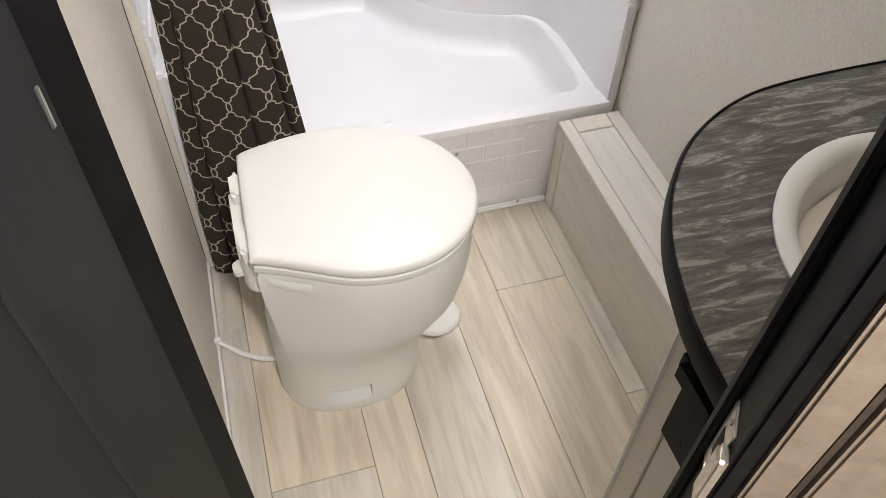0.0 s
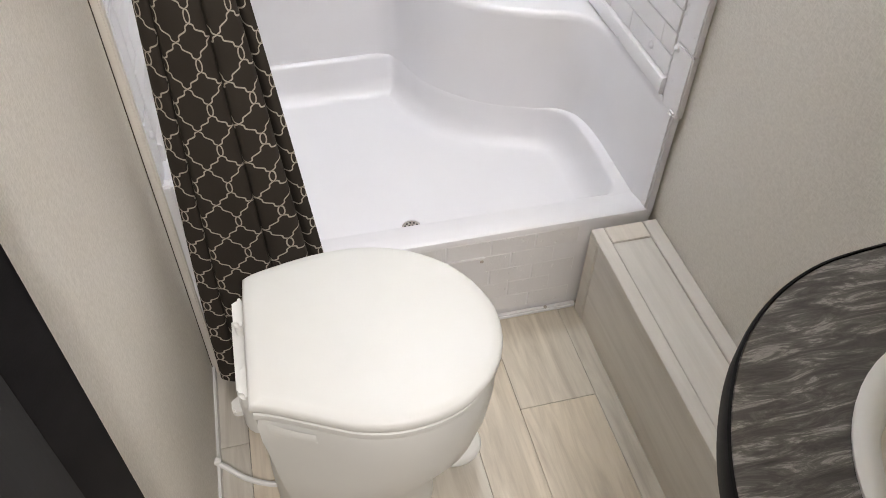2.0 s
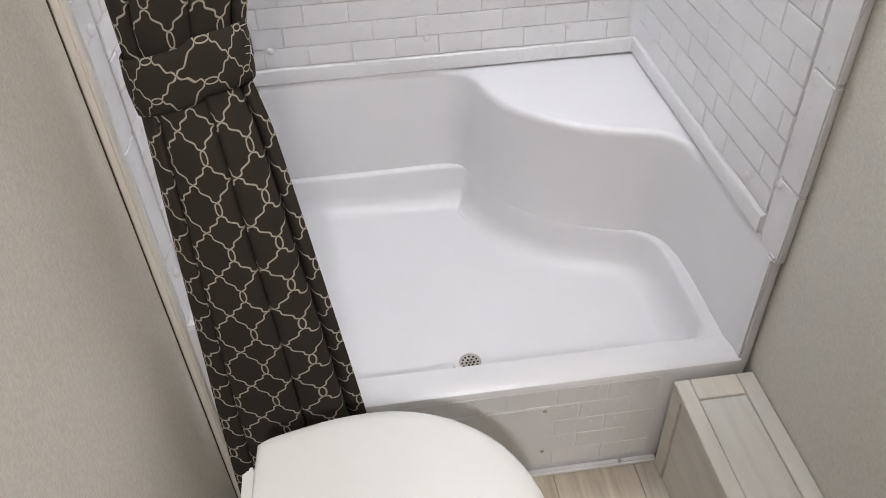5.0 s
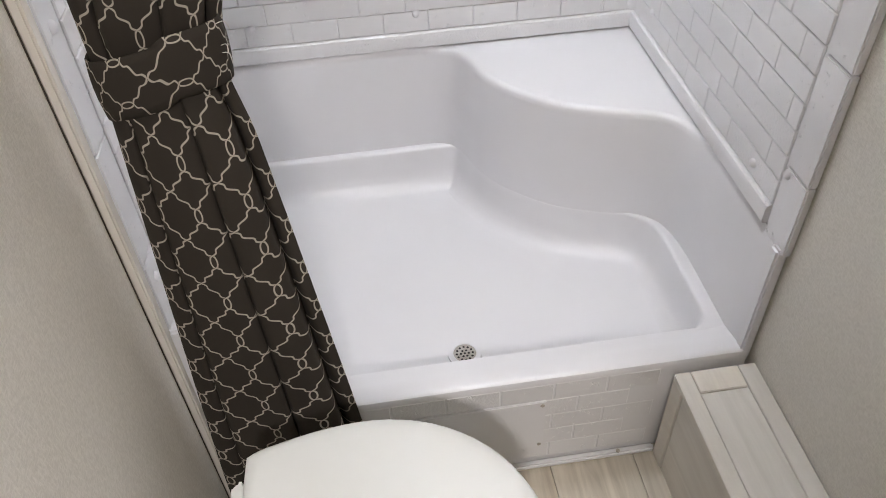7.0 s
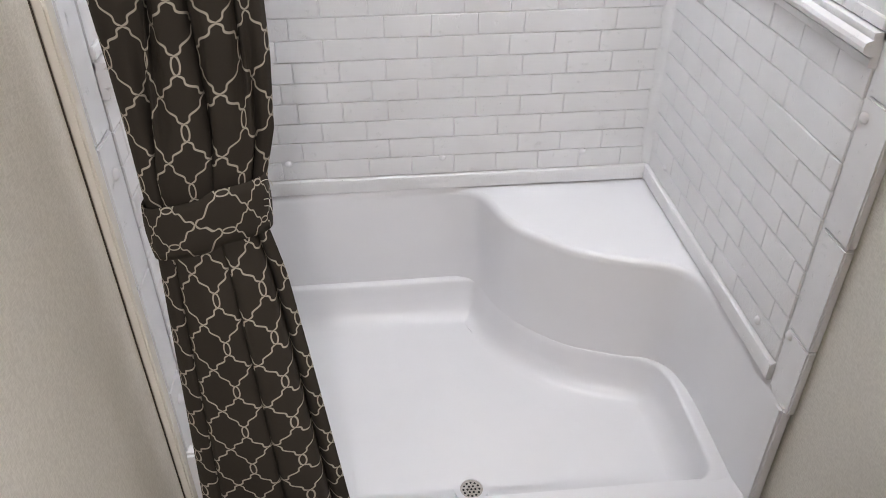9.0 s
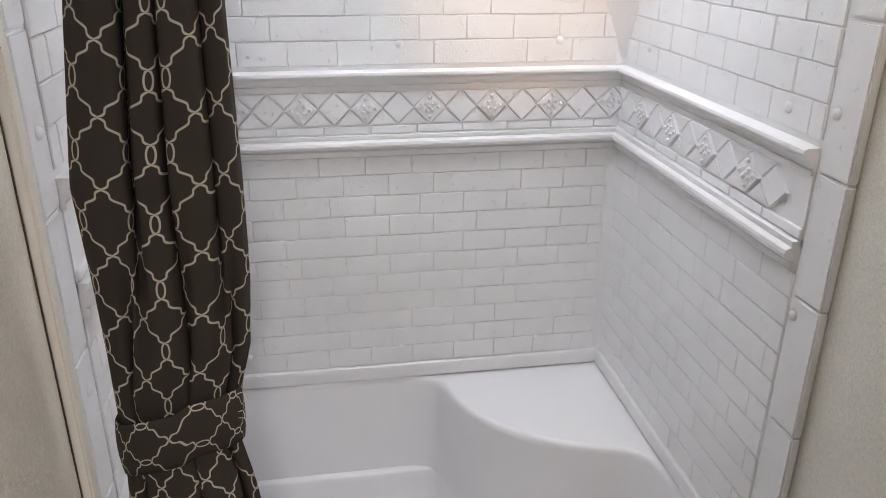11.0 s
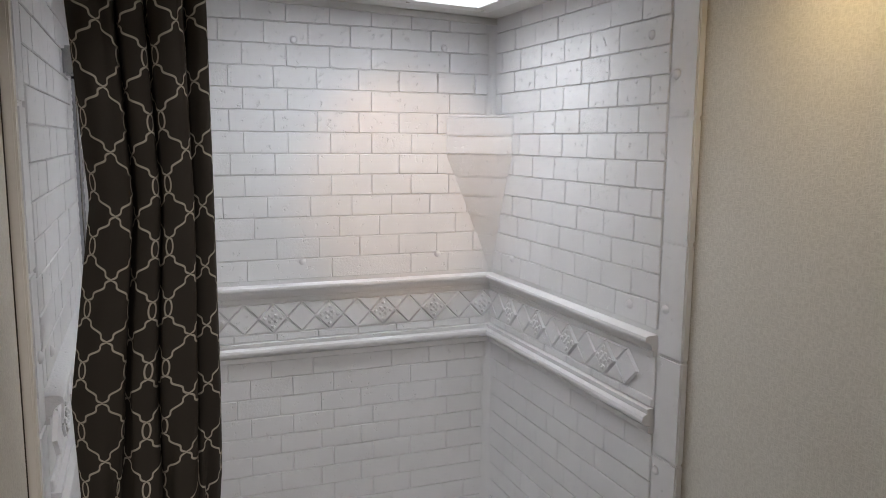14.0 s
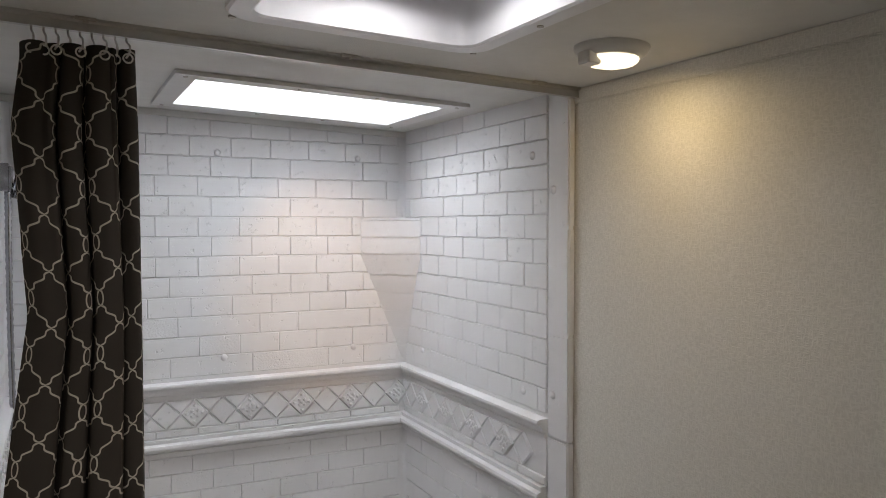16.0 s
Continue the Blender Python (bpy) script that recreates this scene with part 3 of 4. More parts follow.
def shower_panel(side, a0, a1, label, buttons, first):
    """A moulded wall panel: backing, courses of bricks, frieze, lower rail, caps over the screws."""
    put = facing(side)
    rng = random.Random(side)
    panel = empty("shower_surround", label, "shower surround", put((a0 + a1) / 2, ZW, 0))
    flange = 0.064 if side != "back" else 0.0
    part("backing", panel_box(put, a0, a1, ZW + 0.004, ZC + 0.032, -0.012, 0.0), BRICK, panel)
    lo, hi = a0 + flange + (0.006 if flange else 0.022), a1 - 0.020
    # rails and frieze
    part("lower_rail", mould(put, lo, a1 - 0.002, [(0.0, ZW + 0.004), (0.009, ZW + 0.005), (0.0115, ZW + 0.008), (0.0115, ZW + 0.034), (0.0105, ZW + 0.041), (0.007, ZW + 0.044), (0.0, ZW + 0.045)]), BRICK, panel)
    part("frieze_rail", mould(put, lo, a1 - 0.002, frieze_profile(BAND[0], BAND[0] + 0.051, 0.026, True)), BRICK, panel, smooth=True, angle=25)
    part("frieze_rail", mould(put, lo, a1 - 0.002, frieze_profile(BAND[1] - 0.040, BAND[1] + 0.002, 0.026, False)), BRICK, panel, smooth=True, angle=25)
    part("frieze", panel_box(put, lo, a1 - 0.002, BAND[0] + 0.04, BAND[1] - 0.038, 0.0, 0.004), BRICK, panel)
    mid, half = 1.270, 0.037
    step = 0.0715 if side == "back" else 0.0742
    z0, z1 = mid + half + 0.003, BAND[1] - 0.042
    a, k = first, 0
    while a < hi + 0.005:
        if a - step / 2 > lo - 0.02:
            if k % 2 == 0:
                part("rosette", rosette(put, a, mid, step / 2, half), BRICK, panel)
            else:
                part("diamond", diamond(put, a, mid, step / 2, half), BRICK, panel)
            for flip in (1, -1):
                part("triangle", triangle(put, a + step / 2, mid + flip * half, step / 2 * 0.94, half * 0.94, -flip), BRICK, panel)
        a, k = a + step, k + 1
    a = lo
    while a < hi - 0.02:
        b = min(a + 0.105, hi)
        part("frieze_tile", panel_box(put, a, b - 0.003, BAND[0] + 0.053, mid - half - 0.003, 0.003, 0.009, 0.0015, 1), BRICK, panel)
        a += 0.105
    # bricks
    shared = {}

    def brick(a, b, u0, u1):
        key = (round(b - a, 3), round(u1 - u0, 3))
        if key not in shared:
            bm = box((-key[0] / 2, -key[1] / 2, -0.002), (key[0] / 2, key[1] / 2, 0.0046), 0.0017, segments=1)
            me = bpy.data.meshes.new("brick")
            for v in bm.verts:
                c = v.co
                v.co = put(c.x, c.y, c.z) - put(0, 0, 0)
            bmesh.ops.recalc_face_normals(bm, faces=bm.faces)
            bm.to_mesh(me)
            bm.free()
            me.materials.append(BRICK)
            shared[key] = me
        ob = new("brick", shared[key])
        ob.parent = panel
        ob.location = put((a + b) / 2, (u0 + u1) / 2, rng.uniform(-0.0008, 0.0010)) - panel.location

    def courses(z, top, pitch, shift):
        k = 0
        while z < top - 0.012:
            u1 = min(z + pitch, top)
            x = lo - rng.choice((0.0, 0.02)) - (0.053 if (k + shift) % 2 else 0.0)
            while x < hi - 0.004:
                w = 0.106 * (2 if rng.random() < 0.15 else 1)
                a, b = max(x, lo), min(x + w, hi)
                if b - a > 0.016:
                    brick(a + 0.0004, b - 0.0004, z + 0.0006, u1 - 0.0006)
                x += w
            z, k = u1, k + 1

    courses(ZW + 0.046, BAND[0] - 0.001, 0.0506, 0)
    courses(BAND[1] + 0.012, ZC + 0.034, 0.0523, 1)
    if flange:
        z = ZW - 0.012
        for nz in (0.70, 0.905, 1.125, 1.32, 1.535, 1.755, ZC + (0.0 if side == "right" else 0.034)):
            part("edge_brick", panel_box(put, a0 - (0.006 if side == "right" else -0.004), a0 + flange, z + 0.001, nz - 0.001, -0.012 if side == "right" else -0.004, 0.0045, 0.003, 2), BRICK, panel)
            z = nz
    for a, u in buttons:
        bm = bmesh.new()
        made = bmesh.ops.create_icosphere(bm, subdivisions=2, radius=1)["verts"]
        for v in made:
            c = v.co.copy()
            v.co = put(a + c.x * 0.0095, u + c.y * 0.0095, 0.0035 + max(c.z, -0.3) * 0.008)
        part("screw_cap", bm, PLASTIC, panel, smooth=True)
    return panel


shower_panel("back", PL, PR, "white moulded brick-pattern back panel of the shower", [(-0.162, 0.654), (0.216, 0.652), (0.57, 0.652), (0.223, 1.409), (0.586, 1.412), (0.21, 1.95), (0.60, 1.95), (-0.16, 1.41)], -0.2835)
shower_panel("right", YF + 0.006, YB, "white moulded brick-pattern side panel with diamond frieze", [(YF + 0.06, 0.687), (1.566, 0.635), (YF + 0.058, 1.095), (YF + 0.052, 1.409), (1.569, 1.396), (YF + 0.052, 1.833), (1.535, 1.909), (2.10, 0.66), (2.09, 1.41)], 1.491)
shower_panel("left", YF + 0.006, YB, "white moulded brick-pattern side panel beside the curtain", [(YF + 0.04, 1.073), (YF + 0.04, 0.657), (YF + 0.04, 1.42), (1.57, 1.396)], 1.491)

# rounded inner corners between the panels
for x, sx in ((PR, -1), (PL, 1)):
    for z0, z1 in ((ZW + 0.046, BAND[0]), (BAND[1] + 0.004, ZC + 0.034)):
        line = [(x, YB), (x + sx * 0.021, YB)] + [(x + sx * (0.021 - 0.0205 * math.sin(a)), YB - 0.021 + 0.0205 * math.cos(a)) for a in [radians(15 * k) for k in range(1, 6)]] + [(x, YB - 0.021)]
        setting("corner_trim", prism(line, z0, z1), BRICK, "white rounded inner corner of the shower surround", "trim")

# bead along the panels' front edges
for name, x0, x1 in (("trim_strip", XL, PL + 0.003),):
    setting(name, box((x0, YF - (0.014 if x0 < 0 else 0.001), 0.0), (x1, YF + 0.010, ZC - 0.005), 0.003), PLASTIC if x0 > 0 else CREAM, "narrow upright strip sealing the shower panel to the wall", "trim")

setting("caulk_line", box((XL, YF - 0.0165, 0.03), (XL + 0.0014, YF - 0.0142, ZC + 0.03)), UMBER, "dark seam between wallpaper and shower strip", "trim")

# corner shelf
def corner_shelf():
    shelf = empty("corner_shelf", "white moulded corner shelf with a brick-pattern face", "shelf", (PR - 0.003, YB - 0.003, 1.356))
    cx, cy = PR - 0.003, YB - 0.003
    wx, wy = 0.138, 0.120

    def at(z):
        k = 1.0 if z > 1.678 else max((z - 1.352) / (1.678 - 1.352), 0.02)
        return (cx - wx * k, cy), (cx, cy - wy * k)

    zs = [1.356 + i * 0.0523 for i in range(7)] + [1.678, 1.725, 1.774]
    zs = sorted({round(z, 4) for z in zs if z <= 1.66 or z >= 1.678})
    for i, (z0, z1) in enumerate(zip(zs, zs[1:])):
        bm = bmesh.new()
        rows = []
        for z in (z0 + 0.0016, z1 - 0.0016):
            (ax, ay), (bx, by) = at(z)
            n = 4
            rows.append([(ax + (bx - ax) * t / n, ay + (by - ay) * t / n, z) for t in range(n + 1)] + [(cx, cy, z)])
        loft(rows, bm)
        part("shelf_brick", bm, BRICK, shelf)
    (ax, ay), (bx, by) = at(1.7)
    part("shelf_top", prism([(ax + 0.004, ay), (bx, by + 0.004), (cx, cy)], 1.7735, 1.779, 0.001), BRICK, shelf)
    rows = []
    for z in (1.356, 1.66, 1.678, 1.772):
        (ax, ay), (bx, by) = at(z)
        rows.append([(min(ax + 0.008, cx - 0.001), ay, z), (bx, min(by + 0.008, cy - 0.001), z), (cx, cy, z)])
    part("shelf_core", loft(rows), BRICK, shelf)


corner_shelf()


# ---- skylight, vent, ceiling fixtures ----
def frame_rim(hole, margin, z0, z1, bevel):
    x0, x1, y0, y1 = hole
    m = margin
    bm = slab_with_holes(x0 - m, x1 + m, y0 - m, y1 + m, z0, z1, [(x0, x1, y0, y1)])
    return bm


def shaft(name, hole, z0, z1, thick, thing):
    x0, x1, y0, y1 = hole
    for lo, hi in (((x0 - thick, y0 - thick), (x0, y1 + thick)), ((x1, y0 - thick), (x1 + thick, y1 + thick)), ((x0, y0 - thick), (x1, y0)), ((x0, y1), (x1, y1 + thick))):
        part(name, box((*lo, z0), (*hi, z1)), PLASTIC, thing)


sk = empty("skylight", "rectangular roof skylight with white frame and milky dome", "skylight", (0.346, 1.86, ZC))
part("frame", frame_rim(SKYLIGHT, 0.042, ZC - 0.009, ZC - 0.001, 0.003), TRIM, sk)
X0, X1, Y0, Y1 = SKYLIGHT
shaft("shaft_wall", (X0 + 0.002, X1 - 0.002, Y0 + 0.002, Y1 - 0.002), ZC - 0.008, ZC + 0.034, 0.0015, sk)
shaft("upper_shaft_wall", (X0 - 0.006, X1 + 0.006, Y0 - 0.006, Y1 + 0.006), ZC + 0.035, ZC + 0.27, 0.012, sk)
part("dome", box((SKYLIGHT[0] - 0.015, SKYLIGHT[2] - 0.015, ZC + 0.271), (SKYLIGHT[1] + 0.015, SKYLIGHT[3] + 0.015, ZC + 0.277), 0.002), DOME, sk, "milky white dome lit by daylight")
for x in (SKYLIGHT[0] - 0.02, 0.28, 0.45, SKYLIGHT[1] + 0.02):
    for y in (SKYLIGHT[2] - 0.02, SKYLIGHT[3] + 0.02):
        part("screw", disc((x, y, ZC - 0.0095), 0.0045, 0.003, sides=10), STEEL, sk)

vent = empty("roof_vent", "square white roof vent with a round fan opening", "roof vent", (0.235, 1.028, ZC))


def rim_rings(hole, spec):
    x0, x1, y0, y1 = hole
    return [[(p.x, p.y, z) for p in rounded(x0 - m, x1 + m, y0 - m, y1 + m, max(0.03 + m * 0.5, 0.008))] for m, z in spec]


part("garnish", loft(rim_rings(VENT, [(0.032, ZC + 0.0), (0.032, ZC - 0.008), (0.028, ZC - 0.011), (0.002, ZC - 0.011), (-0.002, ZC - 0.008), (-0.004, ZC + 0.06), (-0.012, ZC + 0.066)]), caps=(False, False)), PLASTIC, vent, smooth=True, angle=30)
part("fan_plate", loft([[(p.x, p.y, ZC + 0.062) for p in rounded(VENT[0] - 0.002, VENT[1] + 0.002, VENT[2] - 0.002, VENT[3] + 0.002, 0.02, 11)], [(0.235 + 0.142 * math.cos(a), 1.028 + 0.142 * math.sin(a), ZC + 0.060) for a in [2 * math.pi * (k + 0.5) / 48 for k in range(48)]], [(0.235 + 0.142 * math.cos(a), 1.028 + 0.142 * math.sin(a), ZC + 0.12) for a in [2 * math.pi * (k + 0.5) / 48 for k in range(48)]]], caps=(False, False)), PLASTIC, vent)
part("fan_ring", ring((0.235, 1.028, ZC + 0.046), 0.158, 0.138, 0.012), PLASTIC, vent, smooth=True)
part("lid", prism(rounded(VENT[0] - 0.01, VENT[1] + 0.01, VENT[2] - 0.01, VENT[3] + 0.01, 0.03), ZC + 0.121, ZC + 0.127), LID, vent, "milky vent lid with its own glow in place of daylight")
for k in range(6):
    a = math.pi * k / 6
    part("grille_bar", tube([(0.235 + 0.12 * math.cos(a), 1.028 + 0.12 * math.sin(a), ZC + 0.056), (0.235 - 0.12 * math.cos(a), 1.028 - 0.12 * math.sin(a), ZC + 0.056)], 0.002, sides=6), PLASTIC, vent)
for x in (VENT[0] - 0.018, VENT[1] + 0.018):
    for y in (VENT[2] - 0.018, VENT[3] + 0.018, 1.028):
        part("screw", disc((x, y, ZC - 0.011), 0.005, 0.003, sides=10), STEEL, vent)


def puck(at, lit, label):
    """A flat round lamp with a tilted diffuser and a switch."""
    thing = empty("ceiling_lamp", label, "ceiling lamp", at)
    x, y, z = at
    prof = [(0.058, 0.0), (0.058, -0.004), (0.055, -0.010), (0.048, -0.016), (0.043, -0.018)]
    bm = loft([[(x + r * math.cos(2 * math.pi * k / 36), y + r * math.sin(2 * math.pi * k / 36), z + dz) for k in range(36)] for r, dz in prof])
    part("housing", bm, TRIM, thing, smooth=True, angle=50)
    prof = [(0.042, -0.0175), (0.041, -0.022), (0.035, -0.027), (0.023, -0.030), (0.008, -0.031)]
    bm = loft([[(x + r * math.cos(2 * math.pi * k / 36), y + r * math.sin(2 * math.pi * k / 36), z + dz) for k in range(36)] for r, dz in prof])
    part("diffuser", bm, GLOW if lit else PLASTIC, thing, "warm glowing diffuser" if lit else "", smooth=True, angle=60)
    part("switch", box((x - 0.055, y - 0.014, z - 0.032), (x - 0.030, y + 0.014, z - 0.012), 0.002), TRIM, thing)
    return thing


puck((0.602, 1.10, ZC), True, "round white ceiling lamp glowing warm beside the wall")
# added out of view, to give the hall fill light a fitting
puck((0.02, -0.2, ZC), True, "unseen round white lamp added on the hall ceiling as fill light")
ceiling_ring = empty("ceiling_speaker", "flat round white speaker set in the ceiling", "speaker", (-0.02, 1.10, ZC))
part("rim", ring((-0.02, 1.10, ZC - 0.006), 0.085, 0.07, 0.006), TRIM, ceiling_ring, smooth=True)
part("grille", disc((-0.02, 1.10, ZC - 0.002), 0.072, 0.003, sides=32), TRIM, ceiling_ring)

# ---- curtain track and curtain ----
YT = 1.392
track = empty("curtain_track", "brushed aluminium curtain track screwed to the ceiling", "curtain track", (0.2, YT, ZC))
part("rail", loft([[(x, YT + o, ZC + u) for o, u in [(-0.012, 0.0), (-0.012, -0.004), (-0.004, -0.006), (-0.006, -0.019), (0.006, -0.019), (0.004, -0.006), (0.012, -0.004), (0.012, 0.0)]] for x in (XL + 0.002, XR - 0.008)]), SILVER, track)
for x in (-0.127, 0.274, 0.655):
    clip = part("clip", box((x - 0.016, YT - 0.021, ZC - 0.006), (x + 0.016, YT - 0.010, ZC - 0.0005), 0.002), STEEL, track)
    part("screw", disc((x, YT - 0.018, ZC - 0.0075), 0.004, 0.003, sides=10), STEEL, clip)

SIDES = [(2.0, -0.213, -0.062), (1.9, -0.226, -0.058), (1.63, -0.206, -0.055), (1.37, -0.240, -0.054), (1.25, -0.236, -0.056), (1.15, -0.234, -0.064), (1.09, -0.234, -0.080), (1.01, -0.234, -0.088), (0.94, -0.238, -0.074), (0.76, -0.248, -0.054), (0.44, -0.264, -0.020), (0.20, -0.274, 0.004), (0.03, -0.277, 0.016)]
# one cross-section of the gathered cloth: part of its length, of its width, and depth of the fold
FOLDS = [(0.0, 0.02, 0.016), (0.07, 0.0, 0.0), (0.15, 0.12, -0.010), (0.20, 0.155, 0.010), (0.245, 0.150, 0.0), (0.29, 0.20, -0.020), (0.50, 0.545, -0.024), (0.545, 0.575, -0.006), (0.60, 0.545, 0.020), (0.655, 0.575, 0.0), (0.70, 0.625, -0.024), (0.84, 0.855, -0.021), (0.875, 0.875, 0.0), (0.91, 0.865, 0.014), (0.95, 0.93, 0.0), (1.0, 1.0, 0.006)]

# the same higher up, where the cloth hangs in more and tighter folds
UPPER_FOLDS = [(0.0, 0.02, 0.012), (0.05, 0.0, 0.0), (0.14, 0.14, -0.018), (0.22, 0.29, -0.016), (0.26, 0.33, 0.0), (0.30, 0.325, 0.024), (0.35, 0.37, 0.0), (0.39, 0.40, -0.016), (0.46, 0.52, -0.018), (0.50, 0.555, 0.0), (0.55, 0.54, 0.028), (0.60, 0.575, 0.0), (0.64, 0.61, -0.022), (0.75, 0.80, -0.026), (0.79, 0.83, -0.004), (0.83, 0.825, 0.016), (0.87, 0.86, -0.004), (0.95, 0.97, -0.012), (1.0, 1.0, 0.004)]


def curtain_edge(z):
    s = SIDES[::-1]
    return np.interp(z, [r[0] for r in s], [r[1] for r in s]), np.interp(z, [r[0] for r in s], [r[2] for r in s])


def curtain():
    thing = empty("shower_curtain", "dark taupe shower curtain with pale trellis pattern, tied back", "shower curtain", (-0.14, YT, 0.03))
    bm = bmesh.new()
    uvl = bm.loops.layers.uv.new("cloth")
    rows, cols = 110, 180
    cloth = 0.44
    section = curve_points(FOLDS, 8)
    us, xs, ys = ([p[k] for p in section] for k in range(3))
    section = curve_points(UPPER_FOLDS, 8)
    ut, xt, yt = ([p[k] for p in section] for k in range(3))
    grid = []
    for j in range(rows + 1):
        z = 0.03 + (2.020 - 0.03) * j / rows
        x0, x1 = curtain_edge(z)
        pinch = math.exp(-((z - 1.045) / 0.10) ** 2)
        gather = max(0.0, (z - 1.55) / 0.43)
        y0 = float(np.interp(z, (0.03, 0.3, 1.0, 2.0), (1.352, 1.362, 1.392, YT)))
        line = []
        for i in range(cols + 1):
            t = i / cols
            w = t + 0.022 * math.sin(math.pi * t) * math.sin(2.6 * z + 5 * t) + 0.008 * math.sin(math.pi * t) * math.sin(9.0 * z)
            high = min(1.0, max(0.0, (z - 1.10) / 0.25))
            fx = np.interp(w, us, xs) * (1 - high) + np.interp(w, ut, xt) * high
            fy = np.interp(w, us, ys) * 1.25 * (1 - high) + np.interp(w, ut, yt) * high
            ph = 2 * math.pi * 7.5 * t
            y = y0 + fy * (1.0 - 0.45 * pinch) * (1.0 - 0.35 * gather) - 0.007 * gather * math.cos(ph) - 0.002 * math.sin(23 * t + 5 * z)
            x = x0 + (x1 - x0) * fx + 0.003 * gather * math.sin(ph)
            line.append(bm.verts.new((max(x, XL + 0.012), y, z + (0.004 * math.sin(30 * t) if j == 0 else 0))))
        grid.append(line)
    for j in range(rows):
        for i in range(cols):
            f = bm.faces.new((grid[j][i], grid[j][i + 1], grid[j + 1][i + 1], grid[j + 1][i]))
            for loop, (ii, jj) in zip(f.loops, ((i, j), (i + 1, j), (i + 1, j + 1), (i, j + 1))):
                loop[uvl].uv = (cloth * ii / cols, 0.03 + 1.990 * jj / rows + 0.010 * math.sin(4 * ii / cols))
    ob = part("cloth", bm, CLOTH, thing, smooth=True, angle=80)
    mod = ob.modifiers.new("thickness", "SOLIDIFY")
    mod.thickness = 0.0012
    # tie band
    bm = bmesh.new()
    uvl = bm.loops.layers.uv.new("cloth")
    n, m = 40, 6
    grid = []
    for j in range(m + 1):
        line = []
        for i in range(n + 1):
            a = 2 * math.pi * i / n
            c, s = math.cos(a), math.sin(a)
            x = -0.160 + 0.079 * (abs(c) ** 0.8) * (1 if c > 0 else -1)
            y = 1.392 + 0.034 * (abs(s) ** 0.75) * (1 if s > 0 else -1)
            tilt = (x + 0.160) * 0.22 + 0.012 * math.sin(a * 0.5) * (1 if c > 0 else 0)
            z = 1.000 + 0.078 * j / m + tilt
            puff = 0.003 * math.sin(math.pi * j / m)
            line.append(bm.verts.new((max(x + puff * c, XL + 0.012), y + puff * s, z)))
        grid.append(line)
    for j in range(m):
        for i in range(n):
            f = bm.faces.new((grid[j][i], grid[j][i + 1], grid[j + 1][i + 1], grid[j + 1][i]))
            for loop, (ii, jj) in zip(f.loops, ((i, j), (i + 1, j), (i + 1, j + 1), (i, j + 1))):
                loop[uvl].uv = (0.01 + 0.115 * jj / m, 0.66 * ii / n)
    ob = part("tie_band", bm, CLOTH, thing, smooth=True, angle=80)
    mod = ob.modifiers.new("thickness", "SOLIDIFY")
    mod.thickness = 0.002
    rng = random.Random(4)
    for k in range(3):
        p = Vector((-0.084, 1.372 + rng.uniform(-0.006, 0.006), 1.085 + rng.uniform(-0.03, 0.012)))
        q = p + Vector((rng.uniform(0.006, 0.016), rng.uniform(-0.01, 0.0), rng.uniform(-0.012, 0.014)))
        part("loose_thread", tube(curve_points([p, (p + q) / 2 + Vector((0.003, 0, 0.006)), q], 4), 0.0005, sides=4), CREAM, thing)
    # hooks and grommets
    for k in range(9):
        t = 0.06 + 0.11 * k
        x = -0.205 + t * 0.142
        y = YT - 0.012 * math.cos(2 * math.pi * 4.1 * t)
        bm = bmesh.new()
        pts = [(x, YT + 0.0, ZC - 0.018), (x, YT - 0.004, ZC - 0.026), (x + 0.003, y - 0.012, ZC - 0.034), (x + 0.002, y - 0.015, ZC - 0.046), (x - 0.002, y - 0.010, ZC - 0.052)]
        hook = part("hook", tube(curve_points(pts, 4), 0.0016, bm, sides=6), STEEL, thing)
        bm = bmesh.new()
        pts = [(x + 0.0065 * math.cos(a), y - 0.018, ZC - 0.054 + 0.0065 * math.sin(a)) for a in [2 * math.pi * i / 14 for i in range(15)]]
        part("grommet", tube(pts, 0.0014, bm, sides=6), STEEL, hook)


curtain()

# ---- hand shower ----
head = empty("hand_shower", "chrome hand shower bracket and hose on the panel", "hand shower", (PL, 2.12, 1.85))
part("bracket", box((PL + 0.004, 2.055, 1.835), (PL + 0.032, 2.125, 1.895), 0.006), CHROME, head)
part("handle", tube(curve_points([(PL + 0.035, 2.12, 1.82), (PL + 0.05, 2.12, 1.88), (PL + 0.075, 2.10, 1.95)], 5), 0.011, sides=12), CHROME, head, smooth=True)
part("spray", disc((PL + 0.095, 2.085, 1.955), 0.034, 0.02, "z", 0.004), CHROME, head, smooth=True)
hose = curve_points([(PL + 0.022, 2.10, 1.835), (PL + 0.022, 2.105, 1.6), (PL + 0.026, 2.10, 1.3), (PL + 0.04, 2.02, 1.1), (PL + 0.04, 1.92, 1.12), (PL + 0.035, 1.88, 1.19)], 30)
bm = bmesh.new()
rings = []
for i, p in enumerate(hose):
    r = 0.0072 if i % 2 else 0.0058
    d = (hose[min(i + 1, len(hose) - 1)] - hose[max(i - 1, 0)]).normalized()
    s = d.cross(Vector((1, 0, 0))).normalized()
    u = s.cross(d)
    rings.append([p + r * (math.cos(a) * s + math.sin(a) * u) for a in [2 * math.pi * k / 8 for k in range(8)]])
part("hose", loft(rings, bm), CHROME, head, smooth=True, angle=80)

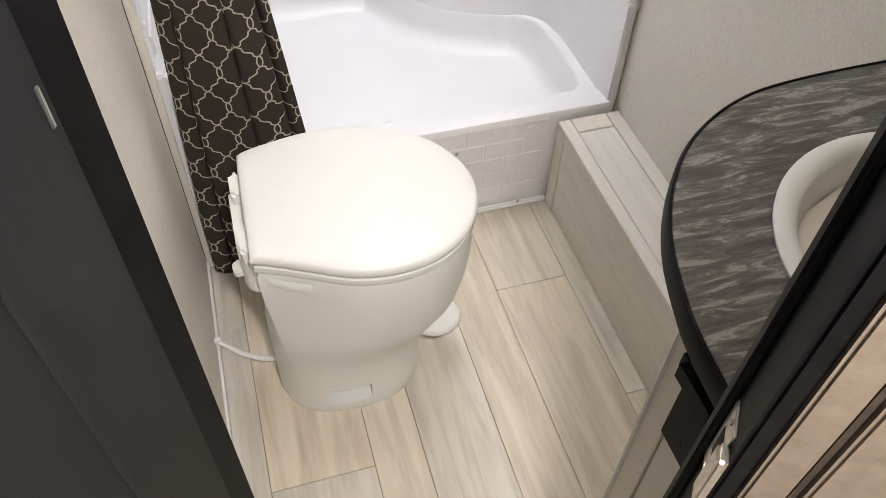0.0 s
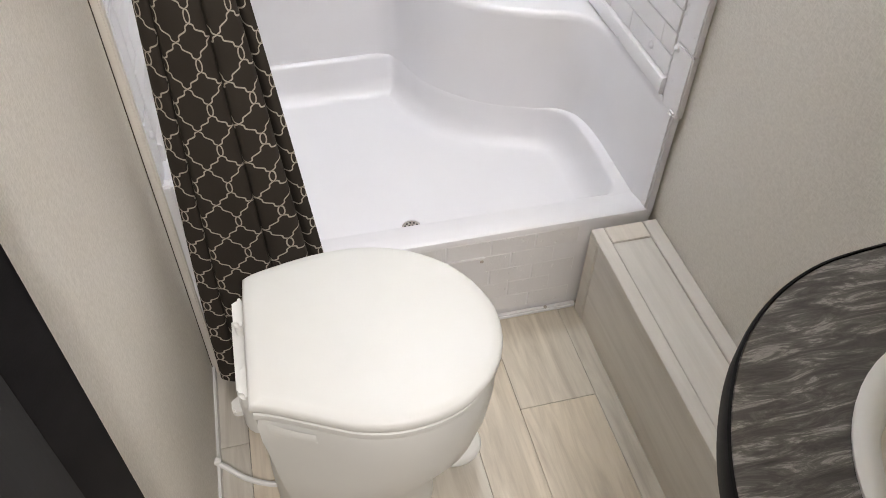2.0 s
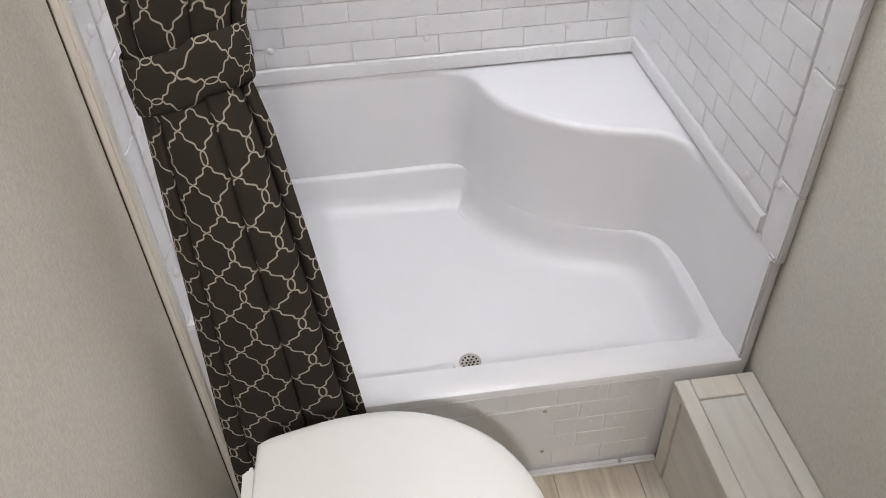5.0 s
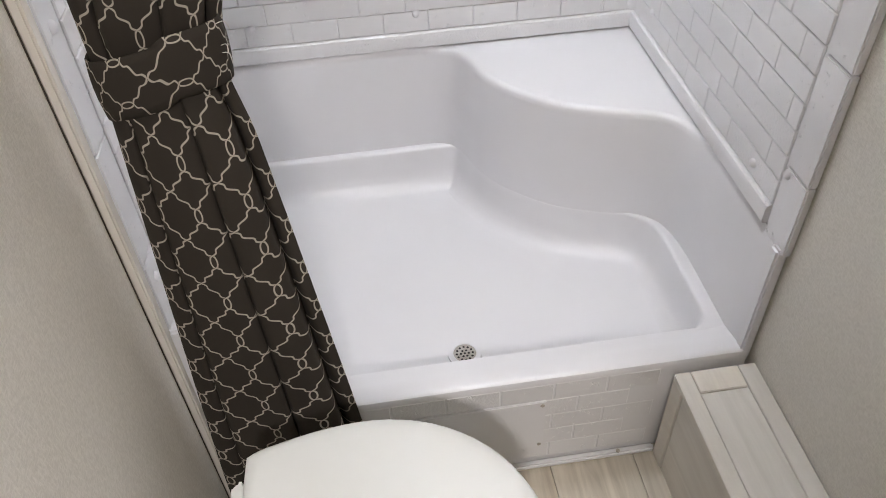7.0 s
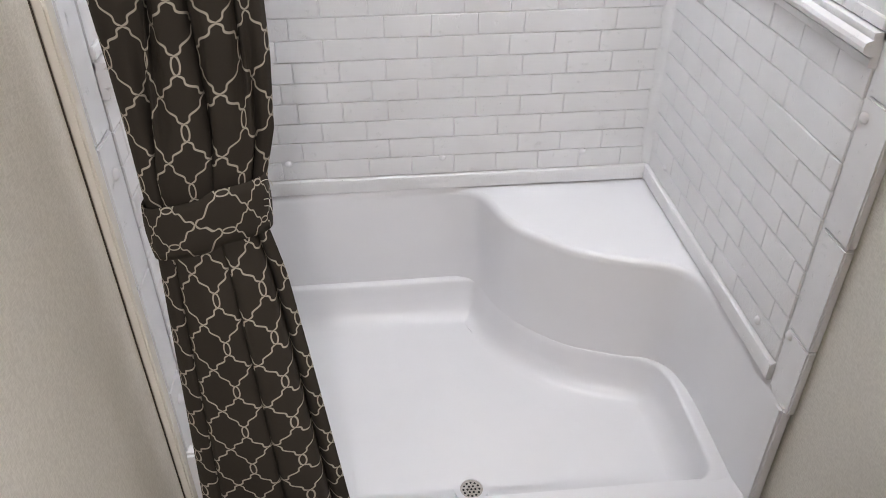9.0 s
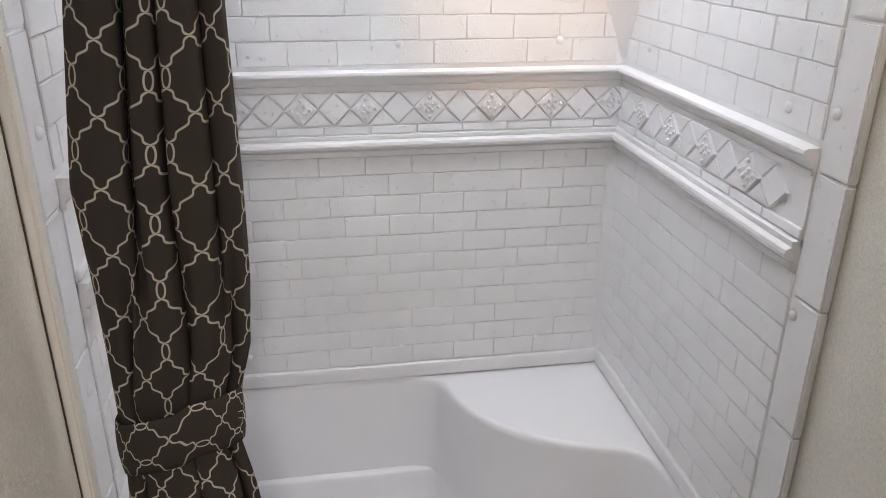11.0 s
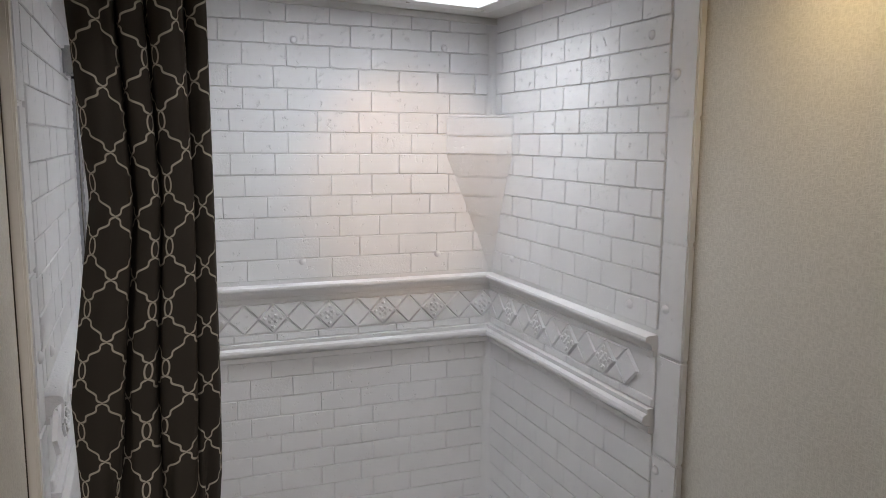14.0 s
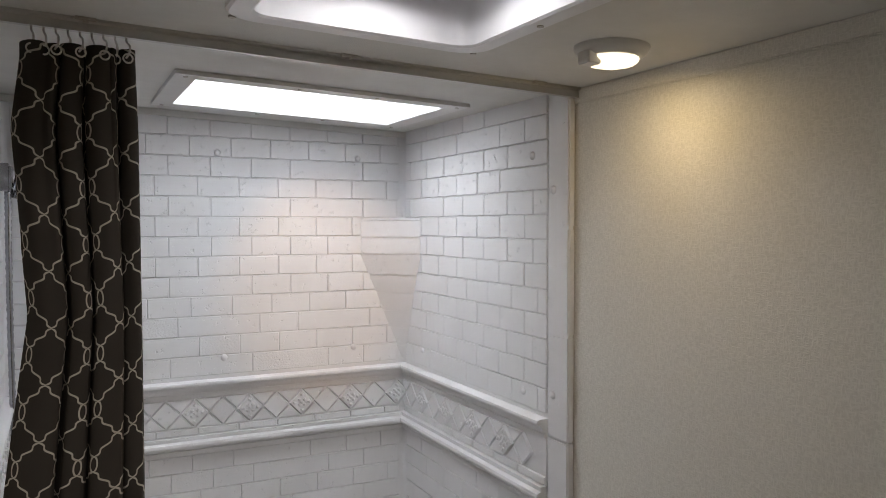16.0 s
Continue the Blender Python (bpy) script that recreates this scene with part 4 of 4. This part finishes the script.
# ---- boxed step ----
def boxed_step():
    step = empty("boxed_step", "whitewashed wood boxed step along the wall", "boxed step", (0.69, 1.06, 0))
    x0, x1, y0, y1, z = 0.601, XR - 0.002, 0.60, YF - 0.014, 0.277
    part("carcass", box((x0 + 0.004, y0, 0.0), (x1, y1, z - 0.004), 0.001), WASHED, step)
    part("top_board", box((x0 + 0.028, y0, z - 0.008), (x1 - 0.036, y1 - 0.052, z), 0.001), WASHED, step)
    part("top_rail", box((x0 - 0.004, y0, z - 0.012), (x0 + 0.0265, y1, z + 0.0015), 0.0015), WASHED, step)
    part("top_rail", box((x1 - 0.0345, y0, z - 0.008), (x1, y1, z + 0.0015), 0.0015), WASHED, step)
    part("top_rail", box((x0 + 0.028, y1 - 0.0505, z - 0.008), (x1 - 0.036, y1, z + 0.0015), 0.0015), WASHED, step)
    part("front_post", box((x0 - 0.003, y1 - 0.040, 0.0), (x0 + 0.006, y1 + 0.001, z - 0.0125), 0.0015), WASHED, step)
    part("front_board", box((x0, y0, 0.0), (x0 + 0.006, y1 - 0.042, z - 0.0125), 0.001), WASHED, step)


boxed_step()


# ---- toilet ----
def lid_outline(scale=1.0, shift=0.0, n=44):
    keys = [(-0.164, 1.186), (-0.135, 1.199), (-0.04, 1.218), (0.05, 1.218), (0.135, 1.190), (0.207, 1.130), (0.248, 1.045), (0.247, 0.968), (0.213, 0.900), (0.15, 0.852), (0.07, 0.836), (-0.01, 0.848), (-0.09, 0.886), (-0.148, 0.914), (-0.172, 0.922)]
    pts = [p.to_2d() for p in curve_points([(x, y, 0) for x, y in keys], 4)]
    pts += [Vector((-0.172 + 0.001 * k, 0.922 + 0.260 * k / 6)) for k in range(1, 6)]
    c = Vector((0.03, 1.03))
    return [c + (p - c) * scale * 0.973 + Vector((shift - 0.004, 0.002)) for p in pts]


def oval(cx, cy, a, b, power, n):
    out = []
    for k in range(n):
        t = 2 * math.pi * k / n
        c, s = math.cos(t), math.sin(t)
        out.append(Vector((cx + a * abs(c) ** power * (1 if c > 0 else -1), cy + b * abs(s) ** power * (1 if s > 0 else -1))))
    return out


def toilet():
    wc = empty("toilet", "white plastic compact toilet with closed lid", "toilet", (0.0, 1.04, 0))
    rings = []
    for s, z in ((0.955, 0.506), (0.985, 0.508), (1.0, 0.514), (1.0, 0.520), (0.992, 0.526), (0.97, 0.5295), (0.90, 0.531), (0.6, 0.5325), (0.2, 0.533)):
        rings.append([(p.x, p.y, z) for p in lid_outline(s)])
    part("lid", loft(rings), PORCELAIN, wc, smooth=True, angle=50)
    rings = [[(p.x, p.y, z) for p in lid_outline(s)] for s, z in ((0.93, 0.484), (0.975, 0.486), (0.985, 0.492), (0.98, 0.500), (0.95, 0.503))]
    part("seat_ring", loft(rings), PORCELAIN, wc, smooth=True, angle=50)
    # bowl and pedestal: an oval foot that grows into the outline of the lid
    spec = [(0.0, -0.020, 1.04, 0.156, 0.131, 0.0, 0.9), (0.012, -0.020, 1.04, 0.158, 0.133, 0.0, 0.9), (0.036, -0.0205, 1.04, 0.157, 0.1325, 0.0, 0.9), (0.086, -0.0215, 1.04, 0.155, 0.1315, 0.0, 0.9), (0.10, -0.022, 1.04, 0.154, 0.131, 0.0, 0.9), (0.165, -0.022, 1.038, 0.155, 0.134, 0.03, 0.9), (0.205, -0.018, 1.036, 0.161, 0.139, 0.12, 0.9),
            (0.245, -0.004, 1.032, 0.176, 0.152, 0.25, 0.90), (0.30, 0.012, 1.029, 0.196, 0.168, 0.5, 0.91), (0.36, 0.022, 1.028, 0.207, 0.176, 0.8, 0.94), (0.42, 0.029, 1.028, 0.212, 0.179, 1.0, 0.968), (0.468, 0.030, 1.028, 0.210, 0.180, 1.0, 0.972), (0.482, 0.030, 1.028, 0.204, 0.175, 1.0, 0.955)]
    rings = []
    for z, cx, cy, ra, rb, mix, scale in spec:
        row = []
        for p in lid_outline(scale):
            ang = math.atan2((p.y - cy) / rb, (p.x - cx) / ra)
            c, sn = math.cos(ang), math.sin(ang)
            q = Vector((cx + ra * abs(c) ** 0.85 * (1 if c > 0 else -1), cy + rb * abs(sn) ** 0.85 * (1 if sn > 0 else -1)))
            g = q * (1 - mix) + p * mix
            row.append((g.x, g.y, z))
        rings.append(row)
    bm = loft(rings)
    grip = [f for f in bm.faces if 0.03 < f.calc_center_median().z < 0.09 and -0.084 < f.calc_center_median().x < 0.014 and f.calc_center_median().y < 0.96]
    made = bmesh.ops.extrude_face_region(bm, geom=grip)["geom"]
    bmesh.ops.delete(bm, geom=grip, context="FACES")
    for v in made:
        if isinstance(v, bmesh.types.BMVert):
            v.co.y += 0.040
    part("bowl", bm, PORCELAIN, wc, smooth=True, angle=40)
    # back housing, hinge caps and the side ear
    part("back_housing", prism(rounded(-0.190, -0.10, 0.955, 1.160, 0.034), 0.40, 0.486, 0.010), PORCELAIN, wc, smooth=True, angle=50)
    for y in (0.985, 1.125):
        part("hinge", prism(rounded(-0.184, -0.160, y - 0.03, y + 0.03, 0.010), 0.484, 0.512, 0.006), PORCELAIN, wc, smooth=True, angle=50)
    part("side_ear", prism(rounded(-0.206, -0.15, 0.985, 1.015, 0.009), 0.420, 0.432, 0.003), PORCELAIN, wc, smooth=True, angle=50)
    # shallow scoop under the lid beside the hinge
    part("side_scoop", loft([[(x, y - o, z) for x, y in ((-0.150, 0.932), (-0.128, 0.917), (-0.104, 0.904), (-0.080, 0.893))] for o, z in ((0.004, 0.474), (0.008, 0.468), (0.008, 0.455), (0.0, 0.450), (-0.012, 0.450))], caps=(False, False), closed=False), PORCELAIN, wc, smooth=True)
    # flush pedal
    rings = [[(p.x, p.y, z) for p in oval(0.184, 1.035, a, b, 1.0, 24)] for z, a, b in ((0.078, 0.050, 0.034), (0.084, 0.056, 0.048), (0.094, 0.058, 0.050), (0.102, 0.054, 0.037), (0.105, 0.03, 0.02))]
    part("flush_pedal", loft(rings), PORCELAIN, wc, smooth=True, angle=70)
    part("pedal_arm", box((0.09, 1.02, 0.06), (0.15, 1.06, 0.090), 0.006), PORCELAIN, wc)


toilet()
hose = empty("water_hose", "thin clear braided water hose from wall to toilet", "hose", (-0.25, 1.1, 0.05))
part("hose", tube(curve_points([(XL, 1.125, 0.062), (-0.28, 1.115, 0.052), (-0.24, 1.085, 0.040), (-0.19, 1.06, 0.040), (-0.14, 1.05, 0.045)], 8), 0.006), TRIM, hose, smooth=True)
part("fitting", disc((XL + 0.008, 1.125, 0.062), 0.008, 0.012, "x", 0.002, sides=12), TRIM, hose)

# ---- vanity ----
def counter_line(d=0.0):
    keys = [(XR - 0.001, 0.758), (0.68, 0.757), (0.592, 0.752), (0.52, 0.740), (0.45, 0.710), (0.385, 0.662), (0.335, 0.600), (0.298, 0.530), (0.274, 0.450), (0.266, 0.400), (0.262, 0.345)]
    pts = [p.to_2d() for p in curve_points([(x, y, 0) for x, y in keys], 5)]
    return pts


def vanity():
    top = empty("vanity_counter", "dark grey marbled counter with rounded black edge", "counter", (0.5, 0.5, 0.83))
    c = Vector((0.60, 0.42))
    sink = [Vector((c.x + 0.185 * math.cos(a), c.y + 0.185 * math.sin(a))) for a in [2 * math.pi * k / 48 for k in range(48)]]
    edge = counter_line()
    rear = [Vector((0.36, 0.20)), Vector((XR - 0.001, 0.14))]
    # ring of the slab round the sink hole
    outline = edge + [rear[0] + (rear[1] - rear[0]) * t / 6 for t in range(7)]

    def outer_at(a):
        d = Vector((math.cos(a), math.sin(a)))
        best = 9
        n = len(outline)
        for i in range(n):
            p, q = outline[i], outline[(i + 1) % n]
            e = q - p
            den = d.x * e.y - d.y * e.x
            if abs(den) < 1e-9:
                continue
            w = p - c
            t = (w.x * e.y - w.y * e.x) / den
            s = (w.x * d.y - w.y * d.x) / den
            if t > 0 and -1e-6 <= s <= 1 + 1e-6:
                best = min(best, t)
        return c + d * best

    angles = sorted({round(math.atan2((p - c).y, (p - c).x), 5) for p in outline} | {round(math.pi * (k / 36 - 1), 5) for k in range(72)})
    out = [outer_at(a) for a in angles]
    hole = [c + Vector((math.cos(a), math.sin(a))) * 0.190 for a in angles]
    bm = loft([[(p.x, p.y, 0.826) for p in hole], [(p.x, p.y, 0.826) for p in out], [(p.x, p.y, 0.8585) for p in out], [(p.x + (c.x - p.x) * 0.004, p.y + (c.y - p.y) * 0.004, 0.860) for p in out], [(p.x, p.y, 0.860) for p in hole], [(p.x, p.y, 0.826) for p in hole]], caps=(False, False))
    slab = part("slab", bm, MARBLE, top)
    # edge band
    rows = []
    for i, p in enumerate(edge):
        t = (edge[min(i + 1, len(edge) - 1)] - edge[max(i - 1, 0)]).normalized()
        nrm = Vector((t.y, -t.x))
        if nrm.dot(p - c) < 0:
            nrm = -nrm
        prof = [(0.0005, 0.823), (0.0035, 0.824), (0.005, 0.828), (0.005, 0.8565), (0.0035, 0.8605), (0.0005, 0.862)]
        rows.append([(p.x + nrm.x * o, p.y + nrm.y * o, u) for o, u in prof])
    part("edge_band", loft(rows), BLACK, slab, "black edge banding", smooth=True, angle=40)

    bowl = empty("sink", "round white drop-in plastic sink", "sink", (c.x, c.y, 0.86))
    prof = [(0.209, 0.8605), (0.210, 0.866), (0.205, 0.870), (0.196, 0.870), (0.186, 0.867), (0.181, 0.858), (0.175, 0.835), (0.158, 0.79), (0.11, 0.75), (0.06, 0.733), (0.02, 0.730)]
    for name, piece in (("rim", prof[:6]), ("basin", prof[5:])):
        part(name, loft([[(c.x + r * math.cos(2 * math.pi * k / 64), c.y + r * math.sin(2 * math.pi * k / 64), z) for k in range(64)] for r, z in piece], caps=(False, name == "basin")), PORCELAIN, bowl, smooth=True, angle=60)

    cab = empty("vanity_cabinet", "pale vanity cabinet with angled front under the counter", "cabinet", (0.5, 0.45, 0))
    a, b = Vector((0.331, 0.495)), Vector((0.331, 0.262))
    part("body", prism([(a.x, a.y), (0.60, 0.598), (XR - 0.002, 0.598), (XR - 0.002, 0.16), (0.40, 0.20), (b.x, b.y)], 0.0, 0.822), CREAM, cab)
    d = (b - a).normalized()
    nrm = Vector((d.y, -d.x))
    if nrm.x > 0:
        nrm = -nrm

    def on_face(s0, s1, o0, o1, z0, z1, bevel=0.0):
        bm = box((s0, o0, z0), (s1, o1, z1), bevel)
        for v in bm.verts:
            p = a + d * v.co.x + nrm * v.co.y
            v.co = (p.x, p.y, v.co.z)
        return bm

    part("face_stile", on_face(0.0, 0.045, 0.0, 0.006, 0.0, 0.822, 0.0015), CREAM, cab)
    part("edge_strip", on_face(-0.004, 0.004, -0.004, 0.010, 0.0, 0.822, 0.002), TRIM, cab)
    part("face_panel", on_face(0.047, 0.235, 0.0, 0.003, 0.0, 0.822, 0.001), CREAM, cab)
    outlet = empty("power_outlet", "black double power outlet on the cabinet face", "power outlet", (*(a + d * 0.12), 0.55))
    o = OUTLET
    cover = part("cover_plate", on_face(o[0], o[1], 0.0032, 0.008, o[2], o[3], 0.002), BLACK, outlet)
    for k in range(2):
        z = o[2] + (o[3] - o[2]) * (0.28 + 0.40 * k)
        s = (o[0] + o[1]) / 2
        for ds, dz, w, h in ((-0.007, 0.004, 0.002, 0.009), (0.006, 0.004, 0.002, 0.011), (0.0, -0.010, 0.005, 0.005)):
            part("slot", on_face(s + ds - w / 2, s + ds + w / 2, 0.0078, 0.0086, z + dz - h / 2, z + dz + h / 2), DARK, cover)
    part("test_button", on_face(o[1] - 0.012, o[1] - 0.004, 0.008, 0.0105, o[2] + 0.03, o[3] - 0.03, 0.001), TRIM, cover)
    holder = empty("black_switch_housing", "rounded black plastic housing above the outlet", "switch", (*(a + d * 0.14), 0.65))
    part("housing", on_face(o[0] - 0.004, o[1] + 0.01, 0.0032, 0.036, o[3] + 0.006, o[3] + 0.055, 0.012), BLACK, holder, smooth=True)


OUTLET = (0.040, 0.118, 0.555, 0.70)
vanity()

# ---- door leaf and strike ----
leaf = empty("bathroom_door", "charcoal laminate bathroom door standing open", "door", (-0.27, 0.6, 0))
hinge, free = Vector((-0.268, 0.628)), Vector((-0.345, 0.06))
dd = (free - hinge).normalized()
dn = Vector((-dd.y, dd.x))
if dn.x < 0:
    dn = -dn


def on_leaf(s0, s1, o0, o1, z0, z1, bevel=0.0):
    bm = box((s0, o0, z0), (s1, o1, z1), bevel)
    for v in bm.verts:
        p = hinge + dd * v.co.x + dn * v.co.y
        v.co = (p.x, p.y, v.co.z)
    return bm


door_panel = part("panel", on_leaf(0.0, 0.56, -0.03, 0.0, 0.02, 1.92, 0.003), CHARCOAL, leaf)
part("groove", on_leaf(0.190, 0.197, -0.002, 0.0012, 0.02, 1.09), DARK, door_panel)
part("latch_tab", on_leaf(0.018, 0.024, 0.0, 0.003, 1.085, 1.125, 0.001), SILVER, door_panel)

part("door_stop", door_box(width - 0.009, width - 0.0005, -0.006, 0.012, 0.0, 1.929, 0.003), BLACK, posts)
casing = empty("door_casing", "tan textured board casing beside the black door post", "casing", (*JR, 0), kind="structure")
part("casing_board", door_box(width + 0.0185, width + 0.047, -0.066, -0.0505, 0.0, 1.95, 0.003), TAN, casing)
part("casing_bead", door_box(width + 0.048, width + 0.056, -0.060, -0.0505, 0.0, 1.95, 0.002), UMBER, casing)
part("casing_board", door_box(width + 0.057, width + 0.150, -0.066, -0.0505, 0.0, 1.95, 0.003), TAN, casing)
part("casing_bead", door_box(width + 0.151, width + 0.170, -0.070, -0.0505, 0.0, 1.95, 0.006), TAN, casing)
part("casing_edge", door_box(width + 0.171, width + 0.30, -0.058, -0.0505, 0.0, 1.95, 0.003), UMBER, casing)

strike = empty("strike_plate", "worn steel strike plate on the black door post", "strike plate", (*(JR), 1.0))
strike_face = part("plate", door_box(width - 0.0025, width + 0.0005, -0.045, -0.008, 0.865, 0.96, 0.001), STEEL, strike)
part("lip", door_box(width - 0.010, width - 0.0005, -0.064, -0.044, 0.875, 0.95, 0.003), STEEL, strike)
part("latch_hole", door_box(width - 0.0032, width - 0.001, -0.036, -0.018, 0.895, 0.93), DARK, strike_face)
for z in (0.875, 0.952):
    part("screw", door_box(width - 0.004, width - 0.002, -0.030, -0.024, z - 0.003, z + 0.003, 0.001), CHROME, strike_face)

# the roof falls towards the outer wall, and all that is fixed to it follows
HUNG = ("ceiling", "skylight", "roof_vent", "ceiling_lamp", "ceiling_speaker", "curtain_track", "ceiling_trim")
for ob in list(bpy.data.objects):
    top = ob
    while top.parent:
        top = top.parent
    if ob.type == "MESH" and (top.name.split(".")[0] in HUNG or ob.name.split(".")[0] in ("hook", "grommet")):
        for v in ob.data.vertices:
            v.co.z += FALL * (XR - v.co.x)

# ---- floor planks ----
floor_set = bpy.data.objects["floor"]
rng = random.Random(11)


def plank(x0, x1, y0, y1):
    ob = part("plank", box((x0 + 0.0005, y0 + 0.0005, -0.006), (x1 - 0.0005, y1 - 0.0005, 0.0), 0.0010, segments=1), OAK)
    ob.parent = floor_set


COLUMNS = [(-0.40, -0.233, [1.19, 0.62]), (-0.233, -0.020, [0.770]), (-0.020, 0.085, [0.35]), (0.085, 0.250, [0.45]), (0.250, 0.370, [0.25]), (0.370, 0.553, [1.134, 0.30]), (0.553, 0.62, [0.783])]
for x0, x1, joints in COLUMNS:
    ys = [-1.45, *sorted(joints), YF + 0.02]
    for y0, y1 in zip(ys, ys[1:]):
        plank(x0, x1, y0, y1)
for k in range(6):
    plank(-1.45 + 0.175 * k, -1.45 + 0.175 * (k + 1), -1.45, 0.66)
for k in range(5):
    plank(0.62 + 0.166 * k, 0.62 + 0.166 * (k + 1), -1.45, 0.10)
